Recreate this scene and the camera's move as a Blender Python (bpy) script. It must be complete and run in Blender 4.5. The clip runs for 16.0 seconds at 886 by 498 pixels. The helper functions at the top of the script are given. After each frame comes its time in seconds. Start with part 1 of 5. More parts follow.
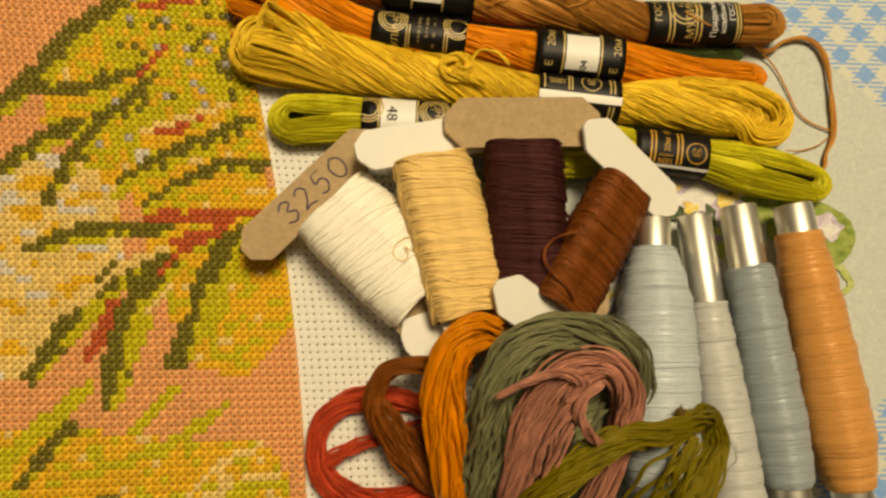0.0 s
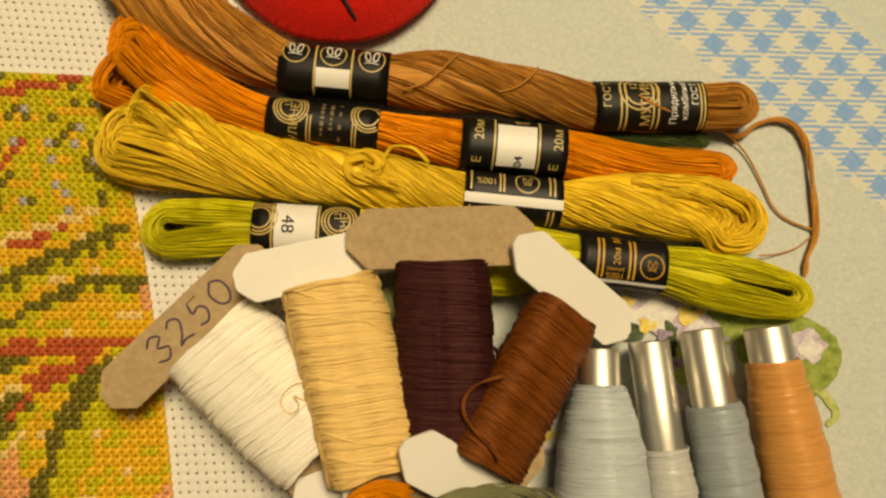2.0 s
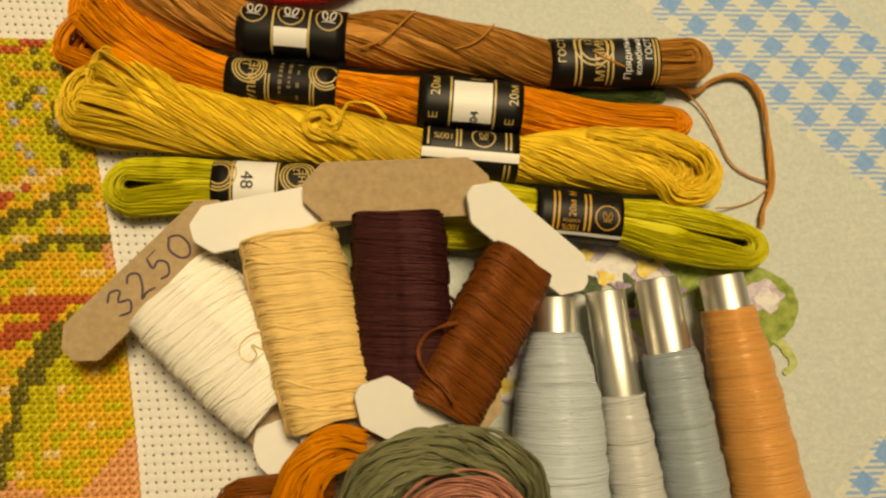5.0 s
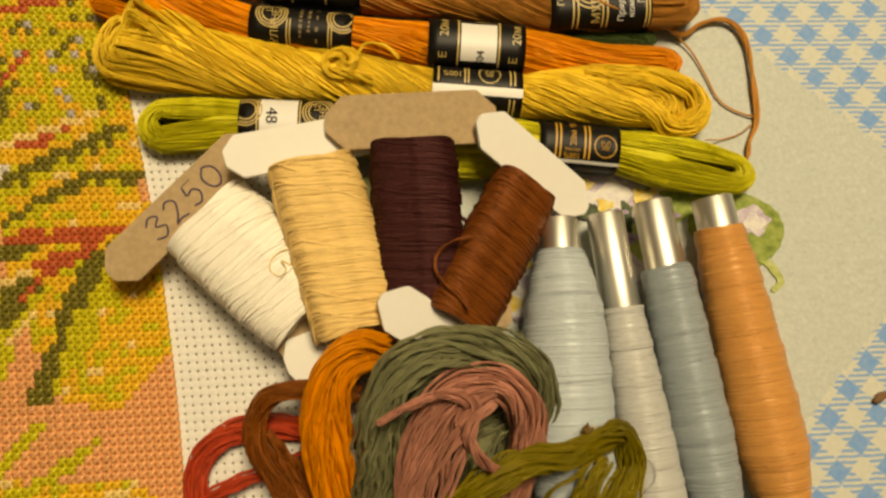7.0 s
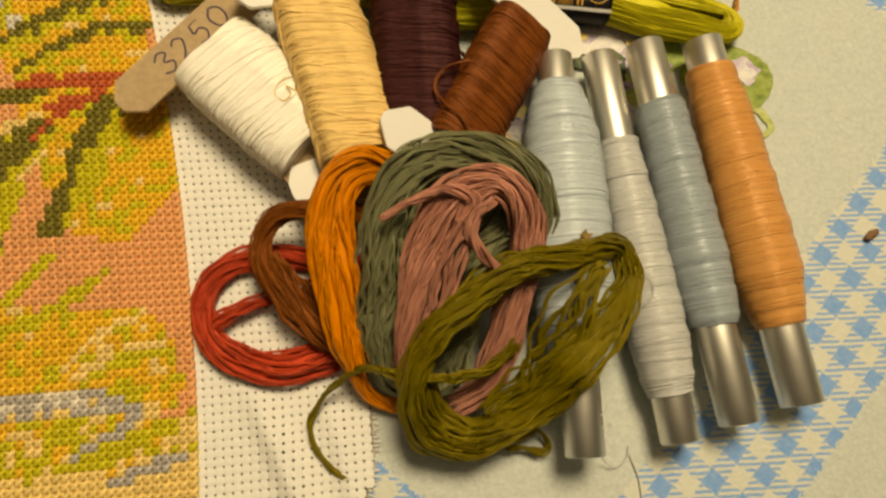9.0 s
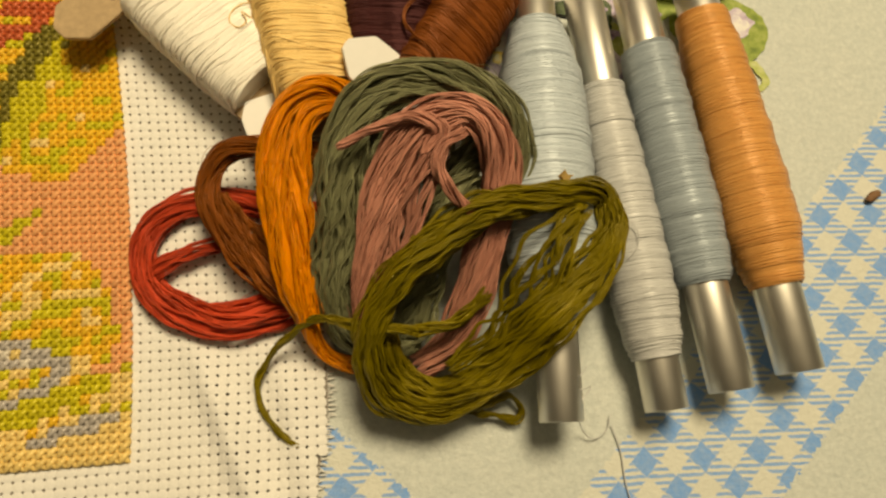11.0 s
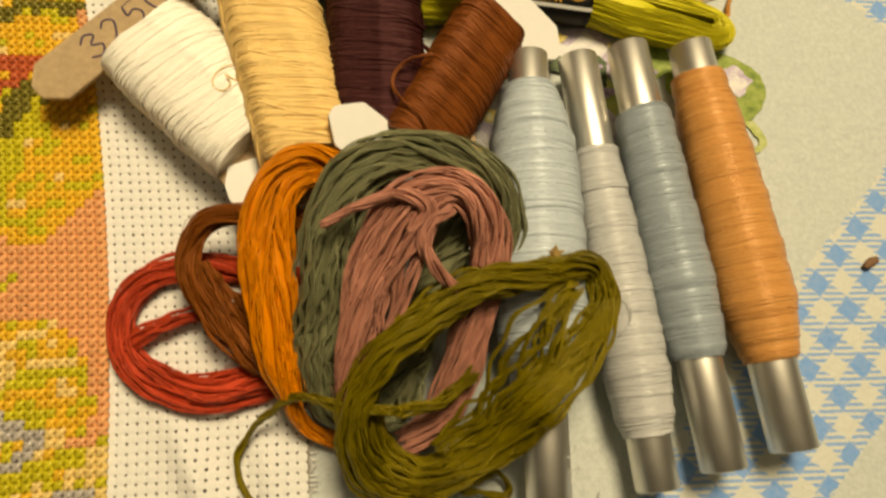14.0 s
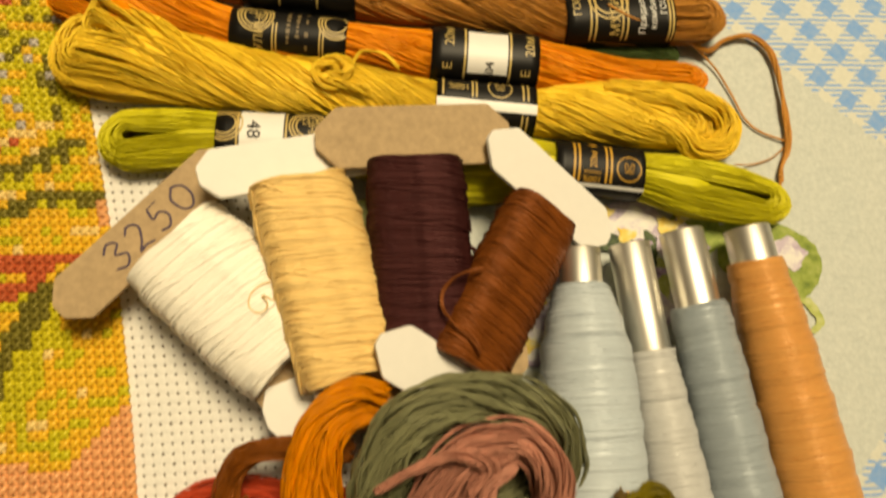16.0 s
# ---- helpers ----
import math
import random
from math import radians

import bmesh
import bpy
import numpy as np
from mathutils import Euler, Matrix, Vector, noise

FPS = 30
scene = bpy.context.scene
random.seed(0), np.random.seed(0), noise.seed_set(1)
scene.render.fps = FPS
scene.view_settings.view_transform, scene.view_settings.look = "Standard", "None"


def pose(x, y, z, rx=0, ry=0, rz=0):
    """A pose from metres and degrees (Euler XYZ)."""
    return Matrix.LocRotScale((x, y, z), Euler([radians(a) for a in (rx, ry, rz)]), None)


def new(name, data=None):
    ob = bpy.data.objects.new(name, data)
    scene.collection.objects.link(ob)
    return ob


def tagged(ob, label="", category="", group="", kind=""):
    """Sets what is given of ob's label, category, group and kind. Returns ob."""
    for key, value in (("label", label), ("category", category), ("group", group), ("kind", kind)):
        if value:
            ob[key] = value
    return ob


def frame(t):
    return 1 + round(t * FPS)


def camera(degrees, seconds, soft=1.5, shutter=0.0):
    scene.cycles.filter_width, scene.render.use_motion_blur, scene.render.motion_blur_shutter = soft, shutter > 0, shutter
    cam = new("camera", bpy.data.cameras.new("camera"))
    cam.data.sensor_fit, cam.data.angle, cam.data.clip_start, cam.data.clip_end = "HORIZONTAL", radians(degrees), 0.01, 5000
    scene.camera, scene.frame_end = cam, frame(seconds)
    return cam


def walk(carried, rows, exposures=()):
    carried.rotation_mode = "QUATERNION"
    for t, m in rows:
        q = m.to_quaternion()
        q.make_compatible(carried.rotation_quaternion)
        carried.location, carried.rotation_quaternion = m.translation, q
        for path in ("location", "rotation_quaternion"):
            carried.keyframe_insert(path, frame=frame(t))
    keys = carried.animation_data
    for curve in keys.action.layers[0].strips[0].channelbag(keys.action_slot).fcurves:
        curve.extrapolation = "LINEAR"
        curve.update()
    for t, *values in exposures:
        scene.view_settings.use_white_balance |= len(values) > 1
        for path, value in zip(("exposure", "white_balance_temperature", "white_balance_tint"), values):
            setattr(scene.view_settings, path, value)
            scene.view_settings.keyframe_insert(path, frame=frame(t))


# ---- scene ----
cam = camera(65.01, 16.0, soft=2.4, shutter=0.6)
# seconds, place in metres, turn in degrees
PATH = [
    (0, 0.00417, -0.00040, 0.16922, 8.967, -3.462, 0.351),
    (0.5, 0.01226, 0.00533, 0.16799, 9.301, -3.235, 0.503),
    (1, 0.02052, 0.01774, 0.16141, 9.671, -3.093, -0.847),
    (1.5, 0.02300, 0.02794, 0.15732, 8.865, -3.113, -1.344),
    (2, 0.02387, 0.03131, 0.14808, 8.781, -3.551, -0.041),
    (2.5, 0.02613, 0.03512, 0.14511, 8.927, -3.182, -0.242),
    (3, 0.02767, 0.03515, 0.14342, 8.791, -3.198, -0.482),
    (3.5, 0.02865, 0.03461, 0.14222, 8.817, -3.013, -0.291),
    (4, 0.03207, 0.02886, 0.14330, 9.053, -2.886, -0.490),
    (4.2, 0.03279, 0.02589, 0.14396, 8.994, -3.004, -0.420),
    (6.3, 0.03071, 0.01308, 0.15606, 9.280, -3.786, -1.958),
    (6.5, 0.03046, 0.00934, 0.15587, 9.693, -3.751, -1.992),
    (7, 0.02757, 0.00178, 0.15721, 9.767, -3.685, -2.004),
    (7.5, 0.02767, -0.00974, 0.15855, 10.351, -3.709, -1.798),
    (8, 0.02669, -0.02427, 0.15528, 11.325, -3.685, -2.496),
    (8.5, 0.02499, -0.03068, 0.15402, 11.595, -3.571, -2.849),
    (9, 0.02544, -0.04013, 0.15322, 11.876, -3.732, -2.759),
    (9.5, 0.02715, -0.04495, 0.14834, 12.514, -4.004, -2.550),
    (10, 0.02769, -0.05011, 0.14206, 13.125, -4.336, -2.480),
    (10.2, 0.02778, -0.05177, 0.14084, 13.270, -4.517, -2.327),
    (12.5, 0.03709, -0.05245, 0.13468, 13.985, -4.872, -1.754),
    (13, 0.03635, -0.04896, 0.13429, 13.915, -4.998, -1.810),
    (13.5, 0.03498, -0.04607, 0.13680, 13.895, -5.139, -1.785),
    (14, 0.03270, -0.03845, 0.13751, 13.635, -5.212, -1.329),
    (14.5, 0.02932, -0.02876, 0.13554, 13.497, -5.331, -1.772),
    (15, 0.02673, -0.02180, 0.13553, 13.606, -5.597, -1.659),
    (15.5, 0.02356, -0.01003, 0.13851, 13.150, -5.706, -2.148),
    (16, 0.02305, 0.00460, 0.13819, 12.787, -5.800, -2.031),
]
walk(cam, [(t, pose(x, y, z, rx, ry, rz)) for t, x, y, z, rx, ry, rz in PATH],
     exposures=[(0, -0.62, 7100, 10), (1.5, -0.68, 7300, 10), (3.5, -0.72, 7550, 10), (7, -0.62, 7300, 10), (9, -0.55, 7150, 10), (12.5, -0.44, 6900, 10), (16, -0.4, 6950, 10)])

# ---- light ----
world = bpy.data.worlds.new("room_air")
scene.world = world
world.use_nodes = True
bg = world.node_tree.nodes["Background"]
bg.inputs[0].default_value, bg.inputs[1].default_value = (1.0, 0.86, 0.66, 1), 0.1


def lamp_at(name, place, radius, watts, colour):
    data = bpy.data.lights.new(name, "POINT")
    data.shadow_soft_size, data.energy, data.color = radius, watts, colour
    ob = new(name, data)
    ob.location = place
    return tagged(ob, "round warm lamp hanging over the table", "lamp", kind="structure")


lamp_at("hanging_lamp", (0.14, 0.31, 0.80), 0.15, 47.0, (1.0, 0.84, 0.55))

MM = 0.001


# ---- materials ----
def nodes_of(name):
    mat = bpy.data.materials.new(name)
    mat.use_nodes = True
    tree = mat.node_tree
    return mat, tree, tree.nodes["Principled BSDF"]


def node(tree, kind, **values):
    n = tree.nodes.new(kind)
    for key, value in values.items():
        if key in n.inputs:
            n.inputs[key].default_value = value
    return n


def mix(tree, a, b, factor, mode="MIX"):
    n = tree.nodes.new("ShaderNodeMix")
    n.data_type, n.blend_type = "RGBA", mode
    for slot, value in ((0, factor), (6, a), (7, b)):
        if isinstance(value, bpy.types.NodeSocket):
            tree.links.new(value, n.inputs[slot])
        else:
            n.inputs[slot].default_value = value if slot == 0 else (*value[:3], 1)
    return n.outputs[2]


def math_node(tree, op, a, b=0.0, c=0.0):
    n = tree.nodes.new("ShaderNodeMath")
    n.operation = op
    for slot, value in enumerate((a, b, c)):
        if isinstance(value, bpy.types.NodeSocket):
            tree.links.new(value, n.inputs[slot])
        else:
            n.inputs[slot].default_value = value
    return n.outputs[0]


def scaled(colour, k):
    k = min(k, 1.0 / max(colour))
    return tuple(v * k for v in colour)


def noise_of(tree, scale, detail=3.0, rough=0.6, coords="Object"):
    co = tree.nodes.new("ShaderNodeTexCoord")
    n = node(tree, "ShaderNodeTexNoise", Scale=scale, Detail=detail, Roughness=rough)
    tree.links.new(co.outputs[coords], n.inputs["Vector"])
    return n.outputs["Fac"]


def bumped(tree, bsdf, height, strength, distance):
    b = node(tree, "ShaderNodeBump", Strength=strength, Distance=distance)
    tree.links.new(height, b.inputs["Height"])
    tree.links.new(b.outputs["Normal"], bsdf.inputs["Normal"])


def thread(name, colour, gloss=0.35, rough=0.3, ply=1.257, spread=0.25, twist=0.45, relief=0.7, streaks=0.45):
    """Twisted floss: colour differs from strand to strand, plies run slantwise along each, glints are painted as
    streaks.
    """
    mat, tree, bsdf = nodes_of(name)
    geo = tree.nodes.new("ShaderNodeNewGeometry")
    uv = tree.nodes.new("ShaderNodeUVMap")
    wave = node(tree, "ShaderNodeTexWave", Scale=ply, Distortion=1.2, Detail=2.0)
    wave.wave_type, wave.bands_direction = "BANDS", "DIAGONAL"
    tree.links.new(uv.outputs["UV"], wave.inputs["Vector"])
    stretch = node(tree, "ShaderNodeMapping", Scale=(0.22, 6.0, 1.0))
    tree.links.new(uv.outputs["UV"], stretch.inputs["Vector"])
    fibre = node(tree, "ShaderNodeTexNoise", Scale=1.0, Detail=4.0, Roughness=0.7)
    tree.links.new(stretch.outputs["Vector"], fibre.inputs["Vector"])
    dark, light = scaled(colour, 1 - spread), scaled(colour, 1 + spread)
    base = mix(tree, dark, light, geo.outputs["Random Per Island"])
    base = mix(tree, base, scaled(colour, 0.6), math_node(tree, "MULTIPLY", wave.outputs["Fac"], 0.4 * twist))
    # Dark and bright fibre streaks in the base colour imitate shaded gaps and glints.
    spots = math_node(tree, "MULTIPLY_ADD", fibre.outputs["Fac"], 4.0, -1.5)
    glint_streak = node(tree, "ShaderNodeMapRange")
    tree.links.new(spots, glint_streak.inputs["Value"])
    base = mix(tree, base, mix(tree, scaled(colour, 0.5), scaled(colour, 1.6), glint_streak.outputs[0]), streaks)
    soft = noise_of(tree, 160.0)
    base = mix(tree, base, scaled(colour, 1.2), math_node(tree, "MULTIPLY", soft, 0.3))
    tree.links.new(base, bsdf.inputs["Base Color"])
    bsdf.inputs["Roughness"].default_value = rough
    bsdf.inputs["Specular IOR Level"].default_value = gloss
    height = math_node(tree, "MULTIPLY_ADD", wave.outputs["Fac"], 0.2, math_node(tree, "MULTIPLY", fibre.outputs["Fac"], 1.2))
    bumped(tree, bsdf, height, relief, 0.0002)
    bsdf.inputs["Specular Tint"].default_value = (*(0.25 + 0.75 * c / max(colour) for c in colour), 1)
    return mat


def plain(name, colour, rough=0.6, metal=0.0, grain=0.0, scale=300.0, bump=0.0, spec=0.5):
    mat, tree, bsdf = nodes_of(name)
    bsdf.inputs["Roughness"].default_value, bsdf.inputs["Metallic"].default_value = rough, metal
    bsdf.inputs["Specular IOR Level"].default_value = spec
    if grain:
        fine, broad = noise_of(tree, scale, 4.0), noise_of(tree, scale / 14, 2.0)
        base = mix(tree, scaled(colour, 1 - grain), scaled(colour, 1 + grain), fine)
        base = mix(tree, base, scaled(colour, 1 - grain), math_node(tree, "MULTIPLY", broad, 0.5))
        tree.links.new(base, bsdf.inputs["Base Color"])
        if bump:
            bumped(tree, bsdf, fine, 0.5, bump)
    else:
        bsdf.inputs["Base Color"].default_value = (*colour, 1)
    return mat


def felt(name, colour):
    mat, tree, bsdf = nodes_of(name)
    a, b = noise_of(tree, 1400.0, 5.0, 0.75), noise_of(tree, 60.0)
    base = mix(tree, scaled(colour, 0.62), scaled(colour, 1.25), a)
    base = mix(tree, base, scaled(colour, 0.75), math_node(tree, "MULTIPLY", b, 0.4))
    tree.links.new(base, bsdf.inputs["Base Color"])
    bsdf.inputs["Roughness"].default_value = 0.95
    bsdf.inputs["Specular IOR Level"].default_value = 0.1
    bsdf.inputs["Sheen Weight"].default_value = 0.12
    bumped(tree, bsdf, a, 0.9, 0.0005)
    return mat


def brushed_metal(name):
    mat, tree, bsdf = nodes_of(name)
    co = tree.nodes.new("ShaderNodeTexCoord")
    stretch = node(tree, "ShaderNodeMapping", Scale=(900.0, 900.0, 40.0))
    tree.links.new(co.outputs["Object"], stretch.inputs["Vector"])
    n = node(tree, "ShaderNodeTexNoise", Scale=1.0, Detail=4.0)
    tree.links.new(stretch.outputs["Vector"], n.inputs["Vector"])
    blotch = noise_of(tree, 140.0, 4.0)
    base = mix(tree, (0.70, 0.675, 0.61), (0.84, 0.815, 0.75), n.outputs["Fac"])
    base = mix(tree, base, (0.60, 0.57, 0.50), math_node(tree, "MULTIPLY", blotch, 0.45))
    tree.links.new(base, bsdf.inputs["Base Color"])
    bsdf.inputs["Metallic"].default_value = 1.0
    tree.links.new(math_node(tree, "MULTIPLY_ADD", blotch, 0.16, 0.36), bsdf.inputs["Roughness"])
    bumped(tree, bsdf, n.outputs["Fac"], 0.15, 0.0001)
    return mat


def tablecloth_print(name):
    """Pale mottled cloth with printed bands of blue check set on the slant."""
    mat, tree, bsdf = nodes_of(name)
    co = tree.nodes.new("ShaderNodeTexCoord")
    sep = tree.nodes.new("ShaderNodeSeparateXYZ")
    tree.links.new(co.outputs["Object"], sep.inputs[0])
    x, y = sep.outputs[0], sep.outputs[1]

    def along(ax, ay, off=0.0):
        return math_node(tree, "ADD", math_node(tree, "MULTIPLY", x, ax), math_node(tree, "MULTIPLY_ADD", y, ay, off))

    wob = math_node(tree, "MULTIPLY_ADD", noise_of(tree, 420.0, 2.0), 0.0012, -0.0006)
    pitch, turn = 0.0083, radians(-42.0)
    ca, sa = math.cos(turn), math.sin(turn)
    x0, y0 = 0.1080, 0.1037
    a = math_node(tree, "DIVIDE", math_node(tree, "ADD", along(ca, sa, -(x0 * ca + y0 * sa)), wob), pitch)
    b = math_node(tree, "DIVIDE", math_node(tree, "ADD", along(sa, -ca, -(x0 * sa - y0 * ca)), wob), pitch)

    def stripe(v):
        f = math_node(tree, "ABSOLUTE", math_node(tree, "SUBTRACT", math_node(tree, "FRACT", math_node(tree, "ADD", v, 0.5)), 0.5))
        return math_node(tree, "SUBTRACT", 1.0, math_node(tree, "SMOOTH_MIN", math_node(tree, "MAXIMUM", math_node(tree, "MULTIPLY_ADD", f, 28.0, -6.3), 0.0), 1.0, 0.1))

    sa_, sb_ = stripe(a), stripe(b)
    both = math_node(tree, "MULTIPLY", sa_, sb_)
    either = math_node(tree, "SUBTRACT", math_node(tree, "MAXIMUM", sa_, sb_), both)
    lines = math_node(tree, "SINE", math_node(tree, "MULTIPLY", math_node(tree, "ADD", y, math_node(tree, "MULTIPLY", wob, 0.5)), 2 * math.pi / 0.00128))
    lines = math_node(tree, "GREATER_THAN", lines, 0.0)
    ink = math_node(tree, "MAXIMUM", both, math_node(tree, "MULTIPLY", math_node(tree, "MULTIPLY", either, lines), 0.9))

    def inside(v, lo, hi):
        return math_node(tree, "MULTIPLY", math_node(tree, "GREATER_THAN", v, lo), math_node(tree, "LESS_THAN", v, hi))

    edge = math_node(tree, "MULTIPLY_ADD", noise_of(tree, 900.0, 2.0), 0.003, -0.0015)
    n1 = math_node(tree, "ADD", along(0.648, 0.761), edge)
    n2 = math_node(tree, "ADD", along(0.72, -0.69), edge)
    upper = inside(n1, 0.1355, 0.1665)
    lower = math_node(tree, "MULTIPLY", inside(n1, -0.056, -0.0272), math_node(tree, "LESS_THAN", n2, 0.1262))
    right = math_node(tree, "MULTIPLY", inside(n2, 0.0958, 0.1262), math_node(tree, "LESS_THAN", n1, 0.1355))
    band = math_node(tree, "MAXIMUM", upper, math_node(tree, "MAXIMUM", lower, right))
    hem = inside(n1, 0.1685, 0.1705)
    ink = math_node(tree, "MULTIPLY", ink, band)
    patchy = noise_of(tree, 700.0, 4.0, 0.7)
    worn = math_node(tree, "MULTIPLY", ink, math_node(tree, "MULTIPLY_ADD", patchy, 0.7, 0.58))
    cream = mix(tree, (0.42, 0.45, 0.42), (0.64, 0.655, 0.60), noise_of(tree, 260.0, 5.0, 0.7))
    speck = math_node(tree, "MULTIPLY_ADD", noise_of(tree, 900.0, 3.0, 0.6), 3.0, -1.2)
    speck = math_node(tree, "MINIMUM", math_node(tree, "MAXIMUM", speck, 0.0), 1.0)
    cream = mix(tree, cream, (0.70, 0.715, 0.655), math_node(tree, "MULTIPLY", speck, 0.75))
    cream = mix(tree, cream, (0.47, 0.54, 0.54), math_node(tree, "MULTIPLY", noise_of(tree, 28.0, 3.0), 0.55))
    crackle = node(tree, "ShaderNodeTexVoronoi", Scale=330.0)
    crackle.feature = "DISTANCE_TO_EDGE"
    tree.links.new(co.outputs["Object"], crackle.inputs["Vector"])
    vein = math_node(tree, "LESS_THAN", crackle.outputs["Distance"], 0.05)
    cream = mix(tree, cream, (0.36, 0.42, 0.40), math_node(tree, "MULTIPLY", vein, 0.1))
    base = mix(tree, cream, (0.70, 0.68, 0.57), math_node(tree, "MULTIPLY", band, 0.5))
    base = mix(tree, base, (0.17, 0.35, 0.72), worn)
    base = mix(tree, base, (0.42, 0.55, 0.72), math_node(tree, "MULTIPLY", hem, math_node(tree, "MULTIPLY", patchy, 0.5)))
    tree.links.new(base, bsdf.inputs["Base Color"])
    bsdf.inputs["Roughness"].default_value = 0.55
    bsdf.inputs["Specular IOR Level"].default_value = 0.3
    bumped(tree, bsdf, noise_of(tree, 520.0, 5.0, 0.7), 0.55, 0.0007)
    return mat


CLOTH = tablecloth_print("oilcloth_print")
METAL = brushed_metal("dull_steel")
KRAFT = plain("kraft_card", (0.47, 0.34, 0.195), 0.85, grain=0.38, scale=700.0, bump=0.00012, spec=0.2)
CARD = plain("white_card", (0.80, 0.785, 0.745), 0.7, grain=0.05, scale=500.0, bump=0.00006, spec=0.25)
BLACK = plain("black_label_paper", (0.008, 0.007, 0.006), 0.42, grain=0.25, scale=600.0, spec=0.18)
GOLD = plain("gold_ink", (0.55, 0.40, 0.13), 0.38, grain=0.18, scale=900.0)
PAPER = plain("white_label_paper", (0.78, 0.765, 0.73), 0.45, grain=0.05, scale=500.0)
WORN_GOLD = plain("rubbed_gold_ink", (0.17, 0.12, 0.05), 0.5, grain=0.3, scale=1500.0)
BLACKINK = plain("black_ink", (0.02, 0.02, 0.02), 0.6)
PURPLE = plain("violet_ink", (0.065, 0.04, 0.085), 0.6, grain=0.25, scale=1500.0)
AIDA = plain("white_cotton_weave", (0.80, 0.785, 0.74), 0.9, grain=0.18, scale=1800.0, bump=0.00015, spec=0.15)
# Dark tone put in for the shade seen through the weave's holes.
HOLE_SHADE = plain("weave_hole_shade", (0.22, 0.19, 0.155), 0.95)
# Tones of the unseen ceiling and walls, set to control fill and reflections.
CEILING = plain("ceiling_paint", (0.50, 0.48, 0.44), 0.9, grain=0.04, scale=20.0)
WALL = plain("wall_paint", (0.14, 0.13, 0.11), 0.9, grain=0.06, scale=20.0)
WOOD = plain("table_wood", (0.25, 0.15, 0.08), 0.5, grain=0.3, scale=30.0)

STITCH = {
    "S": thread("salmon_floss", (0.74, 0.36, 0.15), 0.6, spread=0.2, twist=0.25, streaks=0.25),
    "D": thread("dark_olive_floss", (0.15, 0.128, 0.02), 0.6, spread=0.2, twist=0.25, streaks=0.25),
    "G": thread("lime_floss", (0.52, 0.45, 0.02), 0.6, spread=0.2, twist=0.25, streaks=0.25),
    "Y": thread("gold_floss", (0.74, 0.44, 0.03), 0.6, spread=0.2, twist=0.25, streaks=0.25),
    "C": thread("pale_straw_floss", (0.78, 0.57, 0.2), 0.6, spread=0.2, twist=0.25, streaks=0.25),
    "R": thread("brick_red_floss", (0.46, 0.1, 0.035), 0.6, spread=0.2, twist=0.25, streaks=0.25),
    "W": thread("white_floss", (0.66, 0.6, 0.5), 0.6, spread=0.2, twist=0.25, streaks=0.25),
    "B": thread("blue_grey_floss", (0.4, 0.365, 0.33), 0.6, spread=0.2, twist=0.25, streaks=0.25),
}


# ---- mesh helpers ----
def mesh_ob(name, verts, faces, mats, parent=None, label="", smooth=True, slots=None, uvs=None):
    me = bpy.data.meshes.new(name)
    me.from_pydata([tuple(v) for v in verts] if not isinstance(verts, np.ndarray) else verts.tolist(), [], faces)
    for m in mats if isinstance(mats, (list, tuple)) else [mats]:
        me.materials.append(m)
    if slots is not None:
        me.polygons.foreach_set("material_index", np.asarray(slots, dtype=np.int32))
    if uvs is not None:
        me.uv_layers.new(name="UVMap").data.foreach_set("uv", np.asarray(uvs, dtype=np.float32).ravel())
    me.polygons.foreach_set("use_smooth", np.full(len(me.polygons), smooth))
    me.update()
    ob = new(name, me)
    if parent is not None:
        ob.parent = parent
    if label:
        tagged(ob, label)
    return ob


def part(name, bm, material, parent, label="", smooth=True):
    me = bpy.data.meshes.new(name)
    bm.to_mesh(me)
    bm.free()
    me.materials.append(material)
    me.polygons.foreach_set("use_smooth", np.full(len(me.polygons), smooth))
    ob = new(name, me)
    ob.parent = parent
    if label:
        tagged(ob, label)
    return ob


def thing(name, label, category, group="", at=(0, 0, 0)):
    ob = new(name)
    ob.empty_display_size = 0.005
    ob.location = at
    return tagged(ob, label, category, group)


def spline(points, count):
    """Smooth line through the points (any number of columns), evenly spread over count samples."""
    p = np.asarray(points, float)
    ext = np.vstack([2 * p[0] - p[1], p, 2 * p[-1] - p[-2]])
    out = []
    for i in range(len(p) - 1):
        a, b, c, d = ext[i : i + 4]
        t = np.linspace(0, 1, 24, endpoint=False)[:, None]
        out.append(0.5 * (2 * b + (c - a) * t + (2 * a - 5 * b + 4 * c - d) * t**2 + (3 * b - a - 3 * c + d) * t**3))
    dense = np.vstack(out + [p[-1:]])
    s = np.r_[0, np.cumsum(np.linalg.norm(np.diff(dense[:, :3], axis=0), axis=1))]
    at = np.linspace(0, s[-1], count)
    return np.stack([np.interp(at, s, dense[:, k]) for k in range(p.shape[1])], 1)


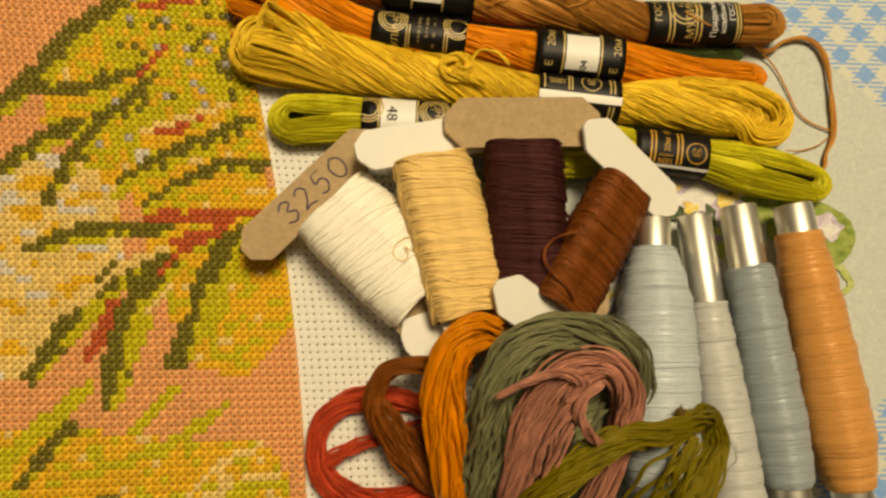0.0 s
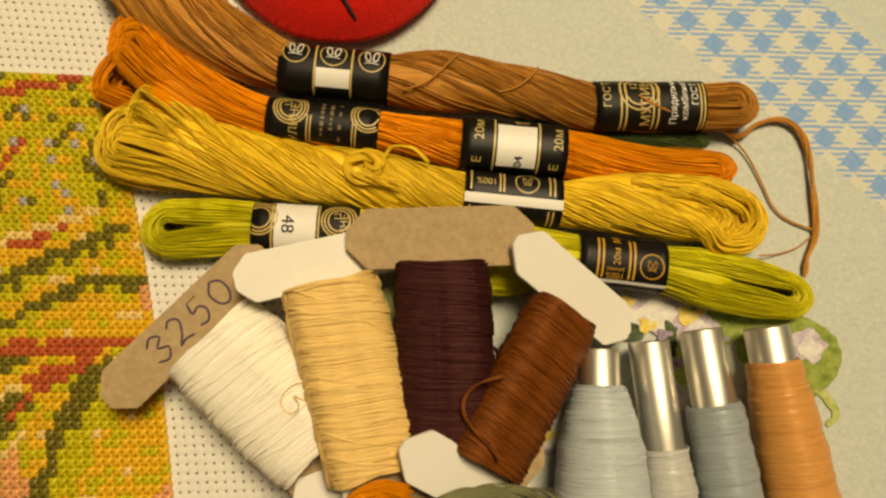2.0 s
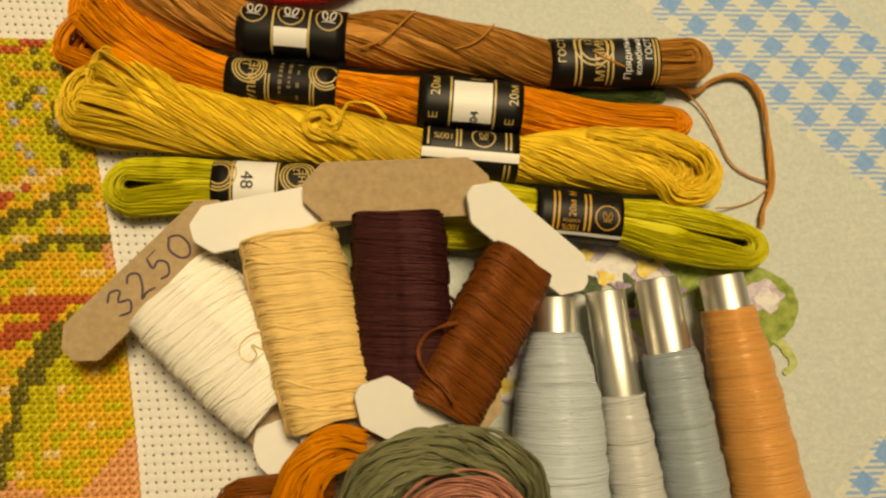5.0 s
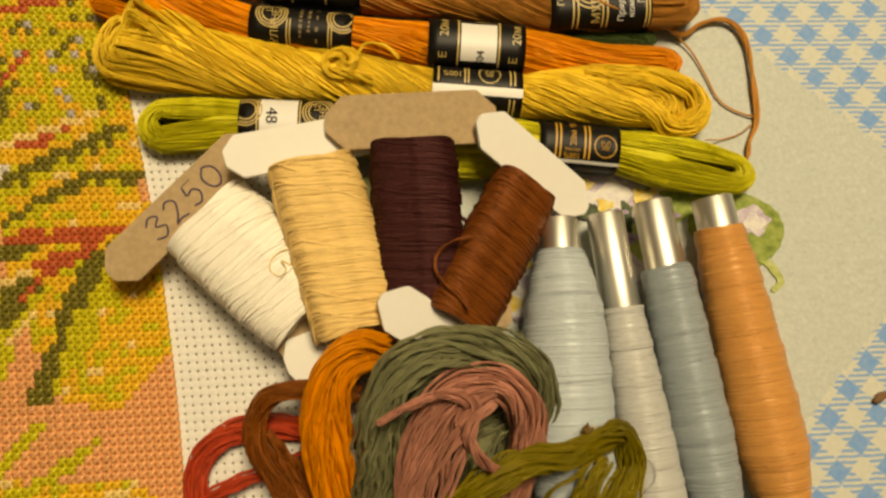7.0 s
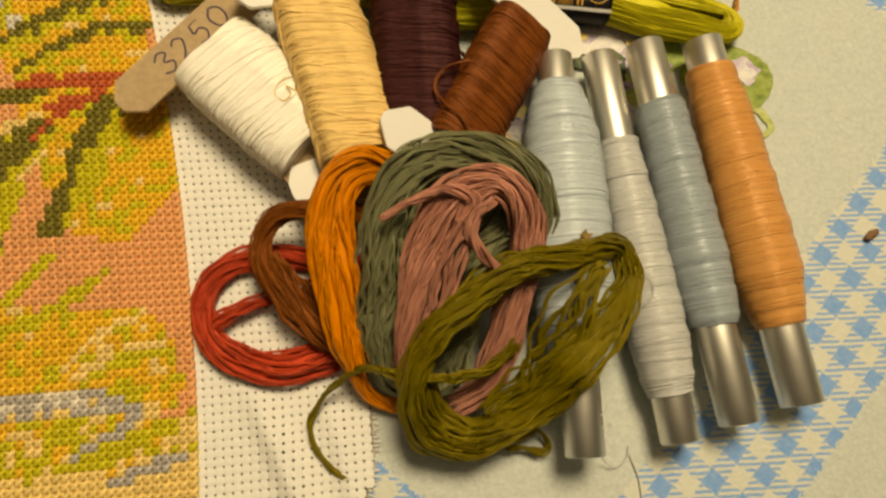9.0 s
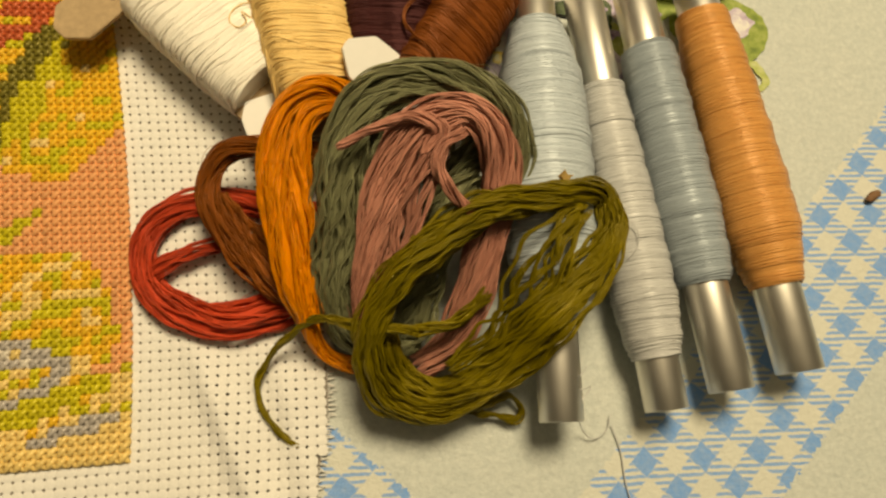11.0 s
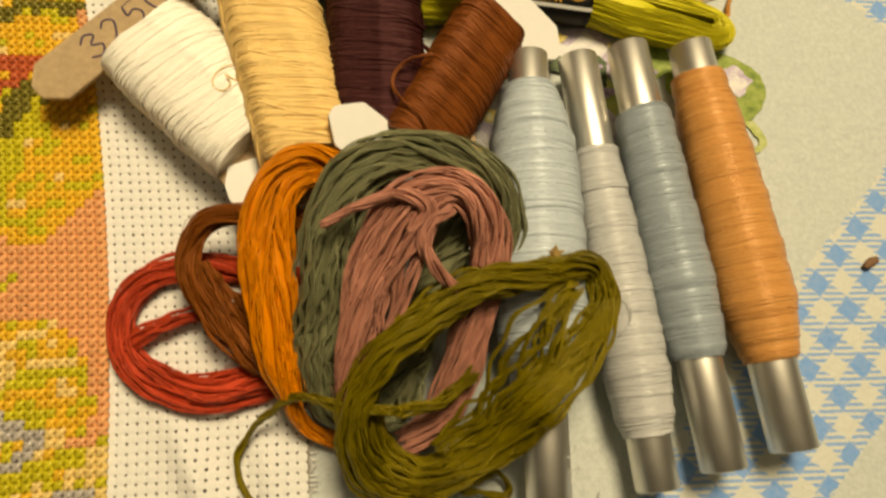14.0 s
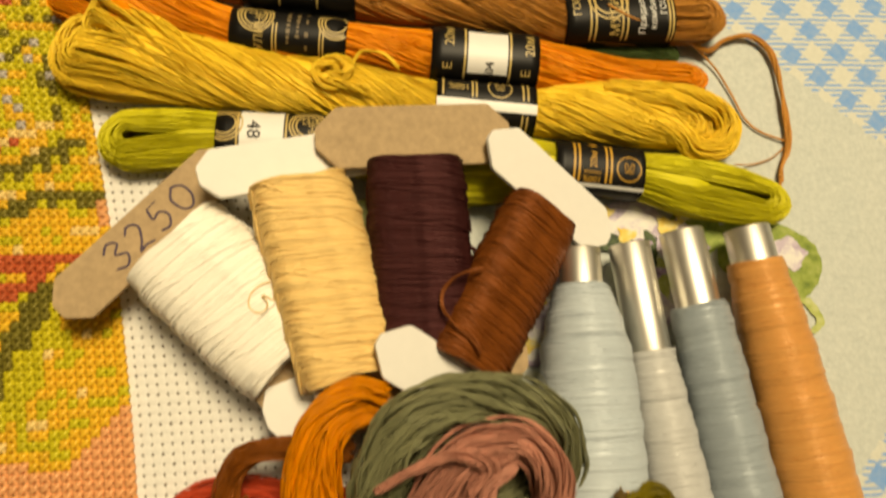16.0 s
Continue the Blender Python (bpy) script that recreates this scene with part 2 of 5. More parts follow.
def tube_mesh(name, strands, radius, mats, parent=None, label="", sides=5, closed=False, slots=None, flat=1.0):
    """Many strands as thin tubes in one mesh; radius in metres, one number or one per strand."""
    V, Fc, U, M, base = [], [], [], [], 0
    ring = np.arange(sides) * 2 * math.pi / sides
    for k, p in enumerate(strands):
        p = np.asarray(p, float)
        n = len(p)
        r = radius[k] if isinstance(radius, (list, np.ndarray)) else radius
        t = (np.roll(p, -1, 0) - np.roll(p, 1, 0)) if closed else np.gradient(p, axis=0)
        t /= np.linalg.norm(t, axis=1, keepdims=True) + 1e-12
        side = np.cross(t, (0.01, 0.02, 1.0))
        side /= np.linalg.norm(side, axis=1, keepdims=True) + 1e-9
        up = np.cross(side, t)
        rr = np.full(n, r)
        if not closed:
            rr[0] *= 0.45
            rr[-1] *= 0.45
        v = p[:, None] + rr[:, None, None] * (np.cos(ring)[None, :, None] * side[:, None] + flat * np.sin(ring)[None, :, None] * up[:, None])
        V.append(v.reshape(-1, 3))
        s = np.r_[0, np.cumsum(np.linalg.norm(np.diff(p, axis=0), axis=1))] / 0.001
        spans = n if closed else n - 1
        i = np.arange(spans)[:, None]
        j = np.arange(sides)[None, :]
        i2, j2 = (i + 1) % n, (j + 1) % sides
        quads = np.stack([i * sides + j, i * sides + j2, i2 * sides + j2, i2 * sides + j], -1).reshape(-1, 4) + base
        Fc.append(quads)
        su = np.r_[s, s[-1] + 0.5]
        u = np.stack([np.broadcast_to(su[i], (spans, sides)), np.broadcast_to(su[i], (spans, sides)),
                      np.broadcast_to(su[i + 1], (spans, sides)), np.broadcast_to(su[i + 1], (spans, sides))], -1)
        w = np.stack([np.broadcast_to(j / sides, (spans, sides)), np.broadcast_to((j + 1) / sides, (spans, sides)),
                      np.broadcast_to((j + 1) / sides, (spans, sides)), np.broadcast_to(j / sides, (spans, sides))], -1)
        U.append(np.stack([u, w], -1).reshape(-1, 2))
        if slots is not None:
            M.append(np.full(len(quads), slots[k]))
        base += n * sides
    return mesh_ob(name, np.vstack(V), np.vstack(Fc).tolist(), mats, parent, label,
                   slots=np.concatenate(M) if slots is not None else None, uvs=np.vstack(U))


def frames_of(p):
    t = np.gradient(p, axis=0)
    t /= np.linalg.norm(t, axis=1, keepdims=True) + 1e-12
    side = np.cross((0, 0, 1.0), t)
    side /= np.linalg.norm(side, axis=1, keepdims=True) + 1e-9
    return t, side, np.cross(t, side)


def bundle(rng, points, count, turns=0.6, samples=70, wander=0.18, low=0.0004, kink=0.0):
    """Strands that run side by side along a line of (x, y, z, half width, half height) in millimetres."""
    line = spline(points, samples) * MM
    p, hw, hh = line[:, :3], line[:, 3], line[:, 4]
    t, side, up = frames_of(p)
    s = np.linspace(0, 1, samples)
    length = np.linalg.norm(np.diff(p, axis=0), axis=1).sum()
    out = []
    cords = max(1, round(count / 4))
    for k in range(cords):
        r = math.sqrt((k + 0.5) / cords)
        th = k * 2.39996 + rng.uniform(-0.4, 0.4)
        f1, f2, ph1, ph2 = rng.uniform(1, 2.6), rng.uniform(2, 4.5), rng.uniform(0, 6.3), rng.uniform(0, 6.3)
        ang = th + turns * 2 * math.pi * s
        a = r * np.cos(ang) + wander * np.sin(f1 * 6.28 * s + ph1) + 0.5 * wander * np.sin(f2 * 9 * s + ph2)
        b = r * np.sin(ang) + wander * np.sin(f2 * 6.28 * s + ph2)
        cord = p + side * (a * hw)[:, None] + up * (b * hh)[:, None]
        waves = length / rng.uniform(0.006, 0.010) * 2 * math.pi
        ph3, ph4 = rng.uniform(0, 6.3), rng.uniform(0, 6.3)
        cord = cord + side * (kink * MM * np.sin(waves * s + ph3) * (0.4 + 0.6 * np.sin(5 * s + ph4) ** 2))[:, None]
        twist = length / rng.uniform(0.015, 0.024) * 2 * math.pi
        spread = np.minimum(rng.uniform(0.22, 0.32) * MM, 0.75 * hw)
        plies = min(4, count)
        for ply in range(plies):
            g = twist * s + ply * 2 * math.pi / plies + rng.uniform(-0.3, 0.3)
            loose = spread * (1 + 0.3 * np.sin(6.28 * s * rng.uniform(1, 3) + rng.uniform(0, 6)))
            q = cord + side * (np.cos(g) * loose)[:, None] + up * (np.sin(g) * loose)[:, None]
            q += rng.normal(0, 0.02 * MM, q.shape)
            q[:, 2] = np.maximum(q[:, 2], low)
            cut0, cut1 = rng.integers(0, 3), samples - rng.integers(0, 3)
            out.append(q[cut0:cut1])
    return out


def flyaways(rng, strands, count, reach=1.6):
    """Fine loose filaments that lift off a few of the strands."""
    out = []
    for _ in range(count):
        base = np.asarray(strands[rng.integers(len(strands))])
        n = len(base)
        a = rng.integers(0, max(1, n - 14))
        piece = base[a : a + rng.integers(7, 14)]
        if len(piece) < 5:
            continue
        u = np.linspace(0, 1, len(piece))[:, None]
        away = np.array([rng.uniform(-1, 1), rng.uniform(-1, 1), rng.uniform(0.1, 1.0)]) * reach * MM
        out.append(piece + away * (u ** rng.uniform(1, 2) if rng.random() < 0.6 else np.sin(math.pi * u)))
    return out


def skein_strands(rng, points, count, turns, eyes=(4.0, 4.0), samples=42, wander=0.08, hole=0.22, low=0.0005, lobes=((1.0, 0.0),)):
    """Long wound loops: each strand runs out on one side, round the eye at the end and back on the other side."""
    line = spline(points, samples) * MM
    p, hw, hh = line[:, :3], line[:, 3], line[:, 4]
    t, side, up = frames_of(p)
    s = np.linspace(0, 1, samples)
    smooth = s * s * (3 - 2 * s)
    ang = turns * math.pi * smooth
    out = []
    half = np.linspace(0, math.pi, 11)[1:-1]
    for k in range(count):
        rho = ((k + 0.5) / count) ** 0.75
        vz = rng.choice((-1, 1)) * rng.uniform(0.35, 1) * math.sqrt(max(0.0, 1.02 - rho * rho)) * 0.97
        reach, shift = lobes[int(rng.integers(len(lobes)))]
        fl = rng.uniform(0.75, 1.1)
        near_end = np.clip(1 - s / 0.2, 0, 1) ** 1.5 * shift
        rows = []
        for sign in (1, -1):
            f1, ph1, f2, ph2 = rng.uniform(0.8, 2.2), rng.uniform(0, 6.3), rng.uniform(1.5, 3.5), rng.uniform(0, 6.3)
            env = np.sin(math.pi * s) ** 0.5
            open_eye = hole * np.maximum(np.exp(-s / 0.03), np.exp(-(1 - s) / 0.03))
            l0 = sign * (open_eye + (1 - open_eye) * rho) + env * wander * np.sin(6.28 * f1 * s + ph1)
            v0 = vz + env * wander * np.sin(6.28 * f2 * s + ph2)
            a, b = l0 * np.cos(ang) - v0 * np.sin(ang) + near_end, l0 * np.sin(ang) + v0 * np.cos(ang)
            inside = np.minimum(1, 0.93 / np.maximum(np.hypot(a - near_end, b), 1e-6))
            a, b = (a - near_end) * inside + near_end, b * inside
            q = p + side * (a * hw)[:, None] + up * (b * hh)[:, None]
            rows.append((q, a, b))
        (q1, a1, b1), (q2, a2, b2) = rows
        endr = [p[-1] + side[-1] * a1[-1] * hw[-1] * math.cos(g) + t[-1] * (hole + (1 - hole) * rho) * eyes[1] * MM * fl * math.sin(g) + up[-1] * hh[-1] * (b1[-1] + (b2[-1] - b1[-1]) * g / math.pi) for g in half]
        endl = [p[0] + side[0] * hw[0] * (shift + (a2[0] - shift) * math.cos(g)) - t[0] * (hole + (1 - hole) * rho) * eyes[0] * MM * fl * reach * math.sin(g) + up[0] * hh[0] * (b2[0] + (b1[0] - b2[0]) * g / math.pi) for g in half]
        loop = np.vstack([q1, endr, q2[::-1], endl])
        d = np.roll(loop, -1, 0) - np.roll(loop, 1, 0)
        d /= np.linalg.norm(d, axis=1, keepdims=True) + 1e-12
        across = np.cross((0, 0, 1.0), d)
        over = np.cross(d, across)
        around = np.linspace(0, 2 * math.pi * rng.integers(2, 6), len(loop))
        for ply in range(5):
            g = around + ply * 1.257 + rng.uniform(-0.4, 0.4)
            wide = rng.uniform(0.15, 0.62) * MM
            q = loop + across * (np.cos(g) * wide)[:, None] + over * (np.sin(g) * wide)[:, None] + rng.normal(0, 0.025 * MM, loop.shape)
            q[:, 2] = np.maximum(q[:, 2], low)
            out.append(q)
    return out


def packed_core(name, points, material, parent, share=0.84, ends=(0.05, 0.95), samples=60, low=0.0004):
    """The packed inside of a bundle, over which the outer strands lie."""
    line = spline(points, samples) * MM
    a, b = int(ends[0] * samples), int(ends[1] * samples)
    p, hw, hh = line[:, :3], line[:, 3], line[:, 4]
    t, side, up = frames_of(p)
    p, hw, hh, side, up = p[a:b], hw[a:b], hh[a:b], side[a:b], up[a:b]
    n, g = 16, np.arange(16) * 2 * math.pi / 16
    taper = np.minimum(1, np.minimum(np.arange(len(p)), np.arange(len(p))[::-1]) / 4 + 0.15)[:, None]
    v = p[:, None] + side[:, None] * (np.cos(g)[None] * hw[:, None] * share * taper)[..., None] + up[:, None] * (np.sin(g)[None] * hh[:, None] * share * taper)[..., None]
    v = v.reshape(-1, 3)
    v[:, 2] = np.maximum(v[:, 2], low)
    faces, uv = [], []
    for i in range(len(p) - 1):
        for j in range(n):
            faces.append((i * n + j, i * n + (j + 1) % n, (i + 1) * n + (j + 1) % n, (i + 1) * n + j))
            uv += [(i, j), (i, j + 1), (i + 1, j + 1), (i + 1, j)]
    return mesh_ob(name, v, faces, material, parent, uvs=uv)


def letters(text, size):
    """Flat mesh of a text in the built-in font: points (along, up) and faces, centred."""
    cu = bpy.data.curves.new("letters", "FONT")
    cu.body, cu.size, cu.align_x, cu.align_y, cu.resolution_u = text, size, "CENTER", "CENTER", 3
    ob = bpy.data.objects.new("letters", cu)
    scene.collection.objects.link(ob)
    me = bpy.data.meshes.new_from_object(ob.evaluated_get(bpy.context.evaluated_depsgraph_get()))
    verts, faces = [tuple(v.co[:2]) for v in me.vertices], [tuple(f.vertices) for f in me.polygons]
    bpy.data.objects.remove(ob)
    bpy.data.meshes.remove(me)
    bpy.data.curves.remove(cu)
    return verts, faces


class Sleeve:
    """A paper band round a skein. at(a, c) is the place a metres along it and c metres round it from its top."""

    def __init__(self, start, end, hw, hh):
        self.start, self.end = Vector([v * MM for v in start]), Vector([v * MM for v in end])
        self.axis = (self.end - self.start).normalized()
        self.length = (self.end - self.start).length
        self.side = Vector((0, 0, 1)).cross(self.axis).normalized()
        self.up = self.axis.cross(self.side)
        self.hw, self.hh = hw * MM, hh * MM
        th = np.linspace(0, math.pi, 200)
        x, z = self.form(th)
        self.arc, self.th = np.r_[0, np.cumsum(np.hypot(np.diff(x), np.diff(z)))], th

    def form(self, th):
        s, c = np.sin(th), np.cos(th)
        return self.hw * np.sign(s) * np.abs(s) ** 0.85, self.hh * np.sign(c) * np.abs(c) ** 0.8

    def at(self, a, c, lift=0.0):
        th = np.interp(abs(c), self.arc, self.th)
        x, z = self.form(np.array([th]))
        x, z = float(x[0]) * (1 if c >= 0 else -1), float(z[0])
        out = Vector((0, x / self.hw**2 + 0.0, z / self.hh**2))
        out.normalize()
        k = 1 + 0.012 * math.sin(a / self.length * 9)
        return self.start + self.axis * a + self.side * (x * k + out.y * lift) + self.up * (z * k + out.z * lift)

    def patch(self, name, a0, a1, c0, c1, material, parent, lift=0.00012, label=""):
        n, m = max(2, int(abs(c1 - c0) / 0.0006)), 8
        verts = [self.at(a0 + (a1 - a0) * i / m, c0 + (c1 - c0) * j / n, lift) for i in range(m + 1) for j in range(n + 1)]
        faces = [(i * (n + 1) + j, (i + 1) * (n + 1) + j, (i + 1) * (n + 1) + j + 1, i * (n + 1) + j + 1) for i in range(m) for j in range(n)]
        return mesh_ob(name, verts, faces, material, parent, label)

    def ring(self, name, a, c, r0, r1, material, parent, lift=0.00016):
        n = 28
        verts, faces = [], []
        for i in range(n):
            g = i * 2 * math.pi / n
            verts += [self.at(a + r * math.cos(g), c + r * math.sin(g), lift) for r in (r0, r1)]
            j = (i + 1) % n
            if all(0 < a + r1 * math.cos(k * 2 * math.pi / n) < self.length for k in (i, i + 1)):
                faces.append((2 * i, 2 * i + 1, 2 * j + 1, 2 * j))
        return mesh_ob(name, verts, faces, material, parent)

    def text(self, words, a, c, size, material, parent, turn=90, lift=0.0002):
        """turn 90: reads from the near side upwards; -90: downwards; 180: upside down."""
        verts, faces = letters(words, size)
        co, si = math.cos(radians(turn)), math.sin(radians(turn))
        return mesh_ob("lettering", [self.at(a + u * co - v * si, c + u * si + v * co, lift) for u, v in verts], faces, material, parent)

    def loops(self, a, c, size, material, parent, lift=0.0002):
        """The little bow-shaped emblem inside a ring, as plain strokes."""
        strokes = []
        for sx in (-0.35, 0.35):
            strokes.append([self.at(a + size * (sx + 0.22 * math.cos(g)) * 0.9 + size * 0.2 * math.sin(g) * sx, c + size * (0.25 + 0.45 * math.sin(g)), lift) for g in np.linspace(0, 6.28, 16)])
        strokes.append([self.at(a - size * 0.55, c - size * 0.35, lift), self.at(a, c - size * 0.3, lift), self.at(a + size * 0.55, c - size * 0.4, lift)])
        return tube_mesh("emblem", strokes, size * 0.07, material, parent, sides=4)

    def build(self, parent, label):
        n, m = 40, 10
        verts, faces = [], []
        total = float(self.arc[-1])
        for lift in (0.00005, -0.00012):
            for i in range(m + 1):
                for j in range(n):
                    c = (j / n * 2 - 1) * total
                    verts.append(self.at(i / m * self.length, c, lift + (0.00015 if j in (3, 4, 5) else 0)))
        for layer in (0, 1):
            b = layer * (m + 1) * n
            for i in range(m):
                for j in range(n):
                    f = (b + i * n + j, b + (i + 1) * n + j, b + (i + 1) * n + (j + 1) % n, b + i * n + (j + 1) % n)
                    faces.append(f if layer == 0 else f[::-1])
        for i in (0, m):
            for j in range(n):
                a, b2 = i * n + j, i * n + (j + 1) % n
                o = (m + 1) * n
                faces.append((a, b2, b2 + o, a + o))
        return mesh_ob("paper_label", verts, faces, BLACK, parent, label)


# ---- room and table ----
def slab(name, x0, x1, y0, y1, z0, z1, material, parent=None, label="", category="", kind="structure"):
    bm = bmesh.new()
    bmesh.ops.create_cube(bm, size=1)
    bmesh.ops.transform(bm, matrix=Matrix.LocRotScale(((x0 + x1) / 2, (y0 + y1) / 2, (z0 + z1) / 2), None, (x1 - x0, y1 - y0, z1 - z0)), verts=bm.verts)
    ob = part(name, bm, material, parent, smooth=False)
    return tagged(ob, label, category, kind=kind) if kind else ob


# Room shell out of view, added to bounce lamp light and fill reflections.
slab("floor", -1.9, 1.9, -1.9, 1.9, -0.86, -0.76, WOOD, label="brown wooden floor under the table", category="floor")
slab("ceiling", -1.9, 1.9, -1.9, 1.9, 1.7, 1.8, CEILING, label="plain ceiling added out of view to bounce and reflect lamp light", category="ceiling")
slab("wall_north", -1.9, 1.9, 1.8, 1.9, -0.76, 1.7, WALL, label="plain dark beige wall added out of view to limit bounced light", category="wall")
slab("wall_south", -1.9, 1.9, -1.9, -1.8, -0.76, 1.7, WALL, label="plain dark beige wall added out of view to limit bounced light", category="wall")
slab("wall_east", 1.8, 1.9, -1.8, 1.8, -0.76, 1.7, WALL, label="plain dark beige wall added out of view to limit bounced light", category="wall")
slab("wall_west", -1.9, -1.8, -1.8, 1.8, -0.76, 1.7, WALL, label="plain dark beige wall added out of view to limit bounced light", category="wall")

table = thing("table", "wooden table covered by a printed oilcloth", "table", at=(0, 0, -0.76))
table_top = slab("tabletop", -0.55, 0.6, -0.4, 0.45, 0.725, 0.757, WOOD, table, kind="")
for lx, ly in ((-0.5, -0.35), (0.55, -0.35), (-0.5, 0.4), (0.55, 0.4)):
    slab("leg", lx - 0.025, lx + 0.025, ly - 0.025, ly + 0.025, 0.0, 0.725, WOOD, table, kind="")


def tablecloth():
    nx, ny = 90, 70
    xs, ys = np.linspace(-0.57, 0.62, nx), np.linspace(-0.42, 0.47, ny)
    verts = []
    for lift in (0.0, -0.0008):
        for y in ys:
            for x in xs:
                d = max(0.0, -0.55 - x, x - 0.6, -0.4 - y, y - 0.45)
                verts.append((x, y, lift + 0.00025 * (noise.noise((x * 22, y * 22, 0)) - 0.5) - d * 8 * (1 if d else 0)))
    faces = []
    for layer in (0, 1):
        b = layer * nx * ny
        for j in range(ny - 1):
            for i in range(nx - 1):
                f = (b + j * nx + i, b + j * nx + i + 1, b + (j + 1) * nx + i + 1, b + (j + 1) * nx + i)
                faces.append(f if layer == 0 else f[::-1])
    ob = mesh_ob("tablecloth", verts, faces, CLOTH)
    return tagged(ob, "pale cream oilcloth with slanting bands of printed blue check and pansies", "tablecloth", kind="structure")


cloth = tablecloth()

# ---- printed pansies on the oilcloth ----
def mottled(name, colours, scale):
    """Printed watercolour: blotches of several inks."""
    mat, tree, bsdf = nodes_of(name)
    n = noise_of(tree, scale, 5.0, 0.7)
    ramp = tree.nodes.new("ShaderNodeValToRGB")
    els = ramp.color_ramp.elements
    while len(els) < len(colours):
        els.new(0.5)
    for k, c in enumerate(colours):
        els[k].position, els[k].color = 0.34 + 0.32 * k / (len(colours) - 1), (*c, 1)
    tree.links.new(n, ramp.inputs["Fac"])
    tree.links.new(ramp.outputs["Color"], bsdf.inputs["Base Color"])
    bsdf.inputs["Roughness"].default_value = 0.55
    bsdf.inputs["Specular IOR Level"].default_value = 0.3
    return mat


PRINT = {
    "green": mottled("printed_leaf_green", ((0.13, 0.19, 0.03), (0.26, 0.33, 0.06), (0.36, 0.40, 0.12)), 320.0),
    "stem": mottled("printed_dark_stem", ((0.02, 0.03, 0.012), (0.05, 0.08, 0.03), (0.10, 0.13, 0.05)), 500.0),
    "light": mottled("printed_light_green", ((0.28, 0.34, 0.06), (0.42, 0.47, 0.14), (0.55, 0.57, 0.30)), 320.0),
    "lilac": mottled("printed_lilac", ((0.36, 0.28, 0.42), (0.52, 0.45, 0.56), (0.70, 0.66, 0.68)), 380.0),
    "violet": mottled("printed_violet", ((0.16, 0.11, 0.20), (0.34, 0.26, 0.40), (0.55, 0.48, 0.58)), 500.0),
    "white": mottled("printed_petal_white", ((0.56, 0.50, 0.60), (0.72, 0.70, 0.68), (0.78, 0.76, 0.70)), 420.0),
    "yellow": mottled("printed_yellow", ((0.66, 0.42, 0.04), (0.76, 0.60, 0.14), (0.74, 0.68, 0.40)), 420.0),
}


def print_shape(name, colour, outline, lift):
    p = spline(list(outline) + [outline[0]], 48)[:-1] * MM
    lift += 0.000012 * len(cloth.children)
    verts = [(*(q + 0.0004 * np.array([noise.noise((q[0] * 900, q[1] * 900, 1)), noise.noise((q[0] * 900, q[1] * 900, 5))])), lift) for q in p]
    turn = sum(p[k - 1][0] * p[k][1] - p[k][0] * p[k - 1][1] for k in range(len(p)))
    face = tuple(range(len(p)))
    return mesh_ob(name, verts, [face if turn > 0 else face[::-1]], PRINT[colour], cloth)


def petal_blob(x, y, r, squash=0.85, k=5, wob=0.18):
    return [(x + r * (1 + wob * math.cos(k * g)) * math.cos(g), y + squash * r * (1 + wob * math.sin(k * g + 1)) * math.sin(g)) for g in np.linspace(0, 6.283, 15)[:-1]]


print_shape("printed_leaf", "green", [(98, 40), (108, 41), (117, 37.5), (120.2, 32.5), (118.5, 27), (114.5, 23.5), (110, 21.5), (104, 26), (97, 31)], 0.00032)
print_shape("printed_leaf", "light", [(113, 24), (116.6, 23.5), (118.6, 19), (116.5, 16.5), (115.3, 17), (117, 19), (115.4, 21.5)], 0.00036)
print_shape("printed_leaf", "green", [(84, 40), (90, 43), (97, 42), (98, 36), (92, 33), (86, 35)], 0.00030)
print_shape("printed_leaf", "light", [(78, 25), (82, 33), (86, 31), (84, 22), (80, 14)], 0.00030)
print_shape("printed_leaf", "light", [(17, 43), (23, 46), (25.5, 40), (22.5, 33), (19, 37)], 0.0016)
for fx, fy, r in ((112.5, 33.5, 4.2), (79, 41, 6.5), (73, 39, 5.5), (88, 37, 5.0), (56, 27, 7.0), (54, 17, 6.5), (81, 22, 5.0), (94, 20, 4.5), (105, 27, 4.0)):
    print_shape("printed_petal", "lilac", petal_blob(fx, fy, r), 0.00042)
    print_shape("printed_petal", "white", petal_blob(fx + 0.5, fy - 0.6, r * 0.62, 0.9, 4), 0.00050)
print_shape("printed_stem", "stem", [(81, 39), (82.8, 38), (83.4, 34), (82, 30), (81, 34)], 0.0005)
print_shape("printed_stem", "stem", [(70, 38.4), (75, 38), (76, 35), (73, 34.5), (69, 36)], 0.0005)
for fx, fy, r in ((77, 38, 2.0), (86, 40, 2.3), (54.5, 15.5, 2.1), (57, 24, 1.8), (73, 43, 1.6), (89.5, 41.5, 1.5)):
    print_shape("printed_petal", "yellow", petal_blob(fx, fy, r, 0.8, 3, 0.25), 0.00058)
for fx, fy, r in ((80.5, 36, 1.6), (83, 30, 1.8), (93, 35, 1.7), (60, 35, 2.0), (79.5, 18, 1.6), (105.5, 29.5, 1.2)):
    print_shape("printed_petal", "violet", petal_blob(fx, fy, r, 0.7, 3, 0.3), 0.00062)

# ---- embroidered cloth ----
PITCH = 1.8


def cloth_xy(u, v):
    """From u, v in millimetres over the weave (u from the stitched edge, v up it) to the table."""
    xe = -20.3 - 0.132 * v - 0.00085 * v * v
    slope = 0.019 - 0.00049 * v
    return xe + u, v + slope * u


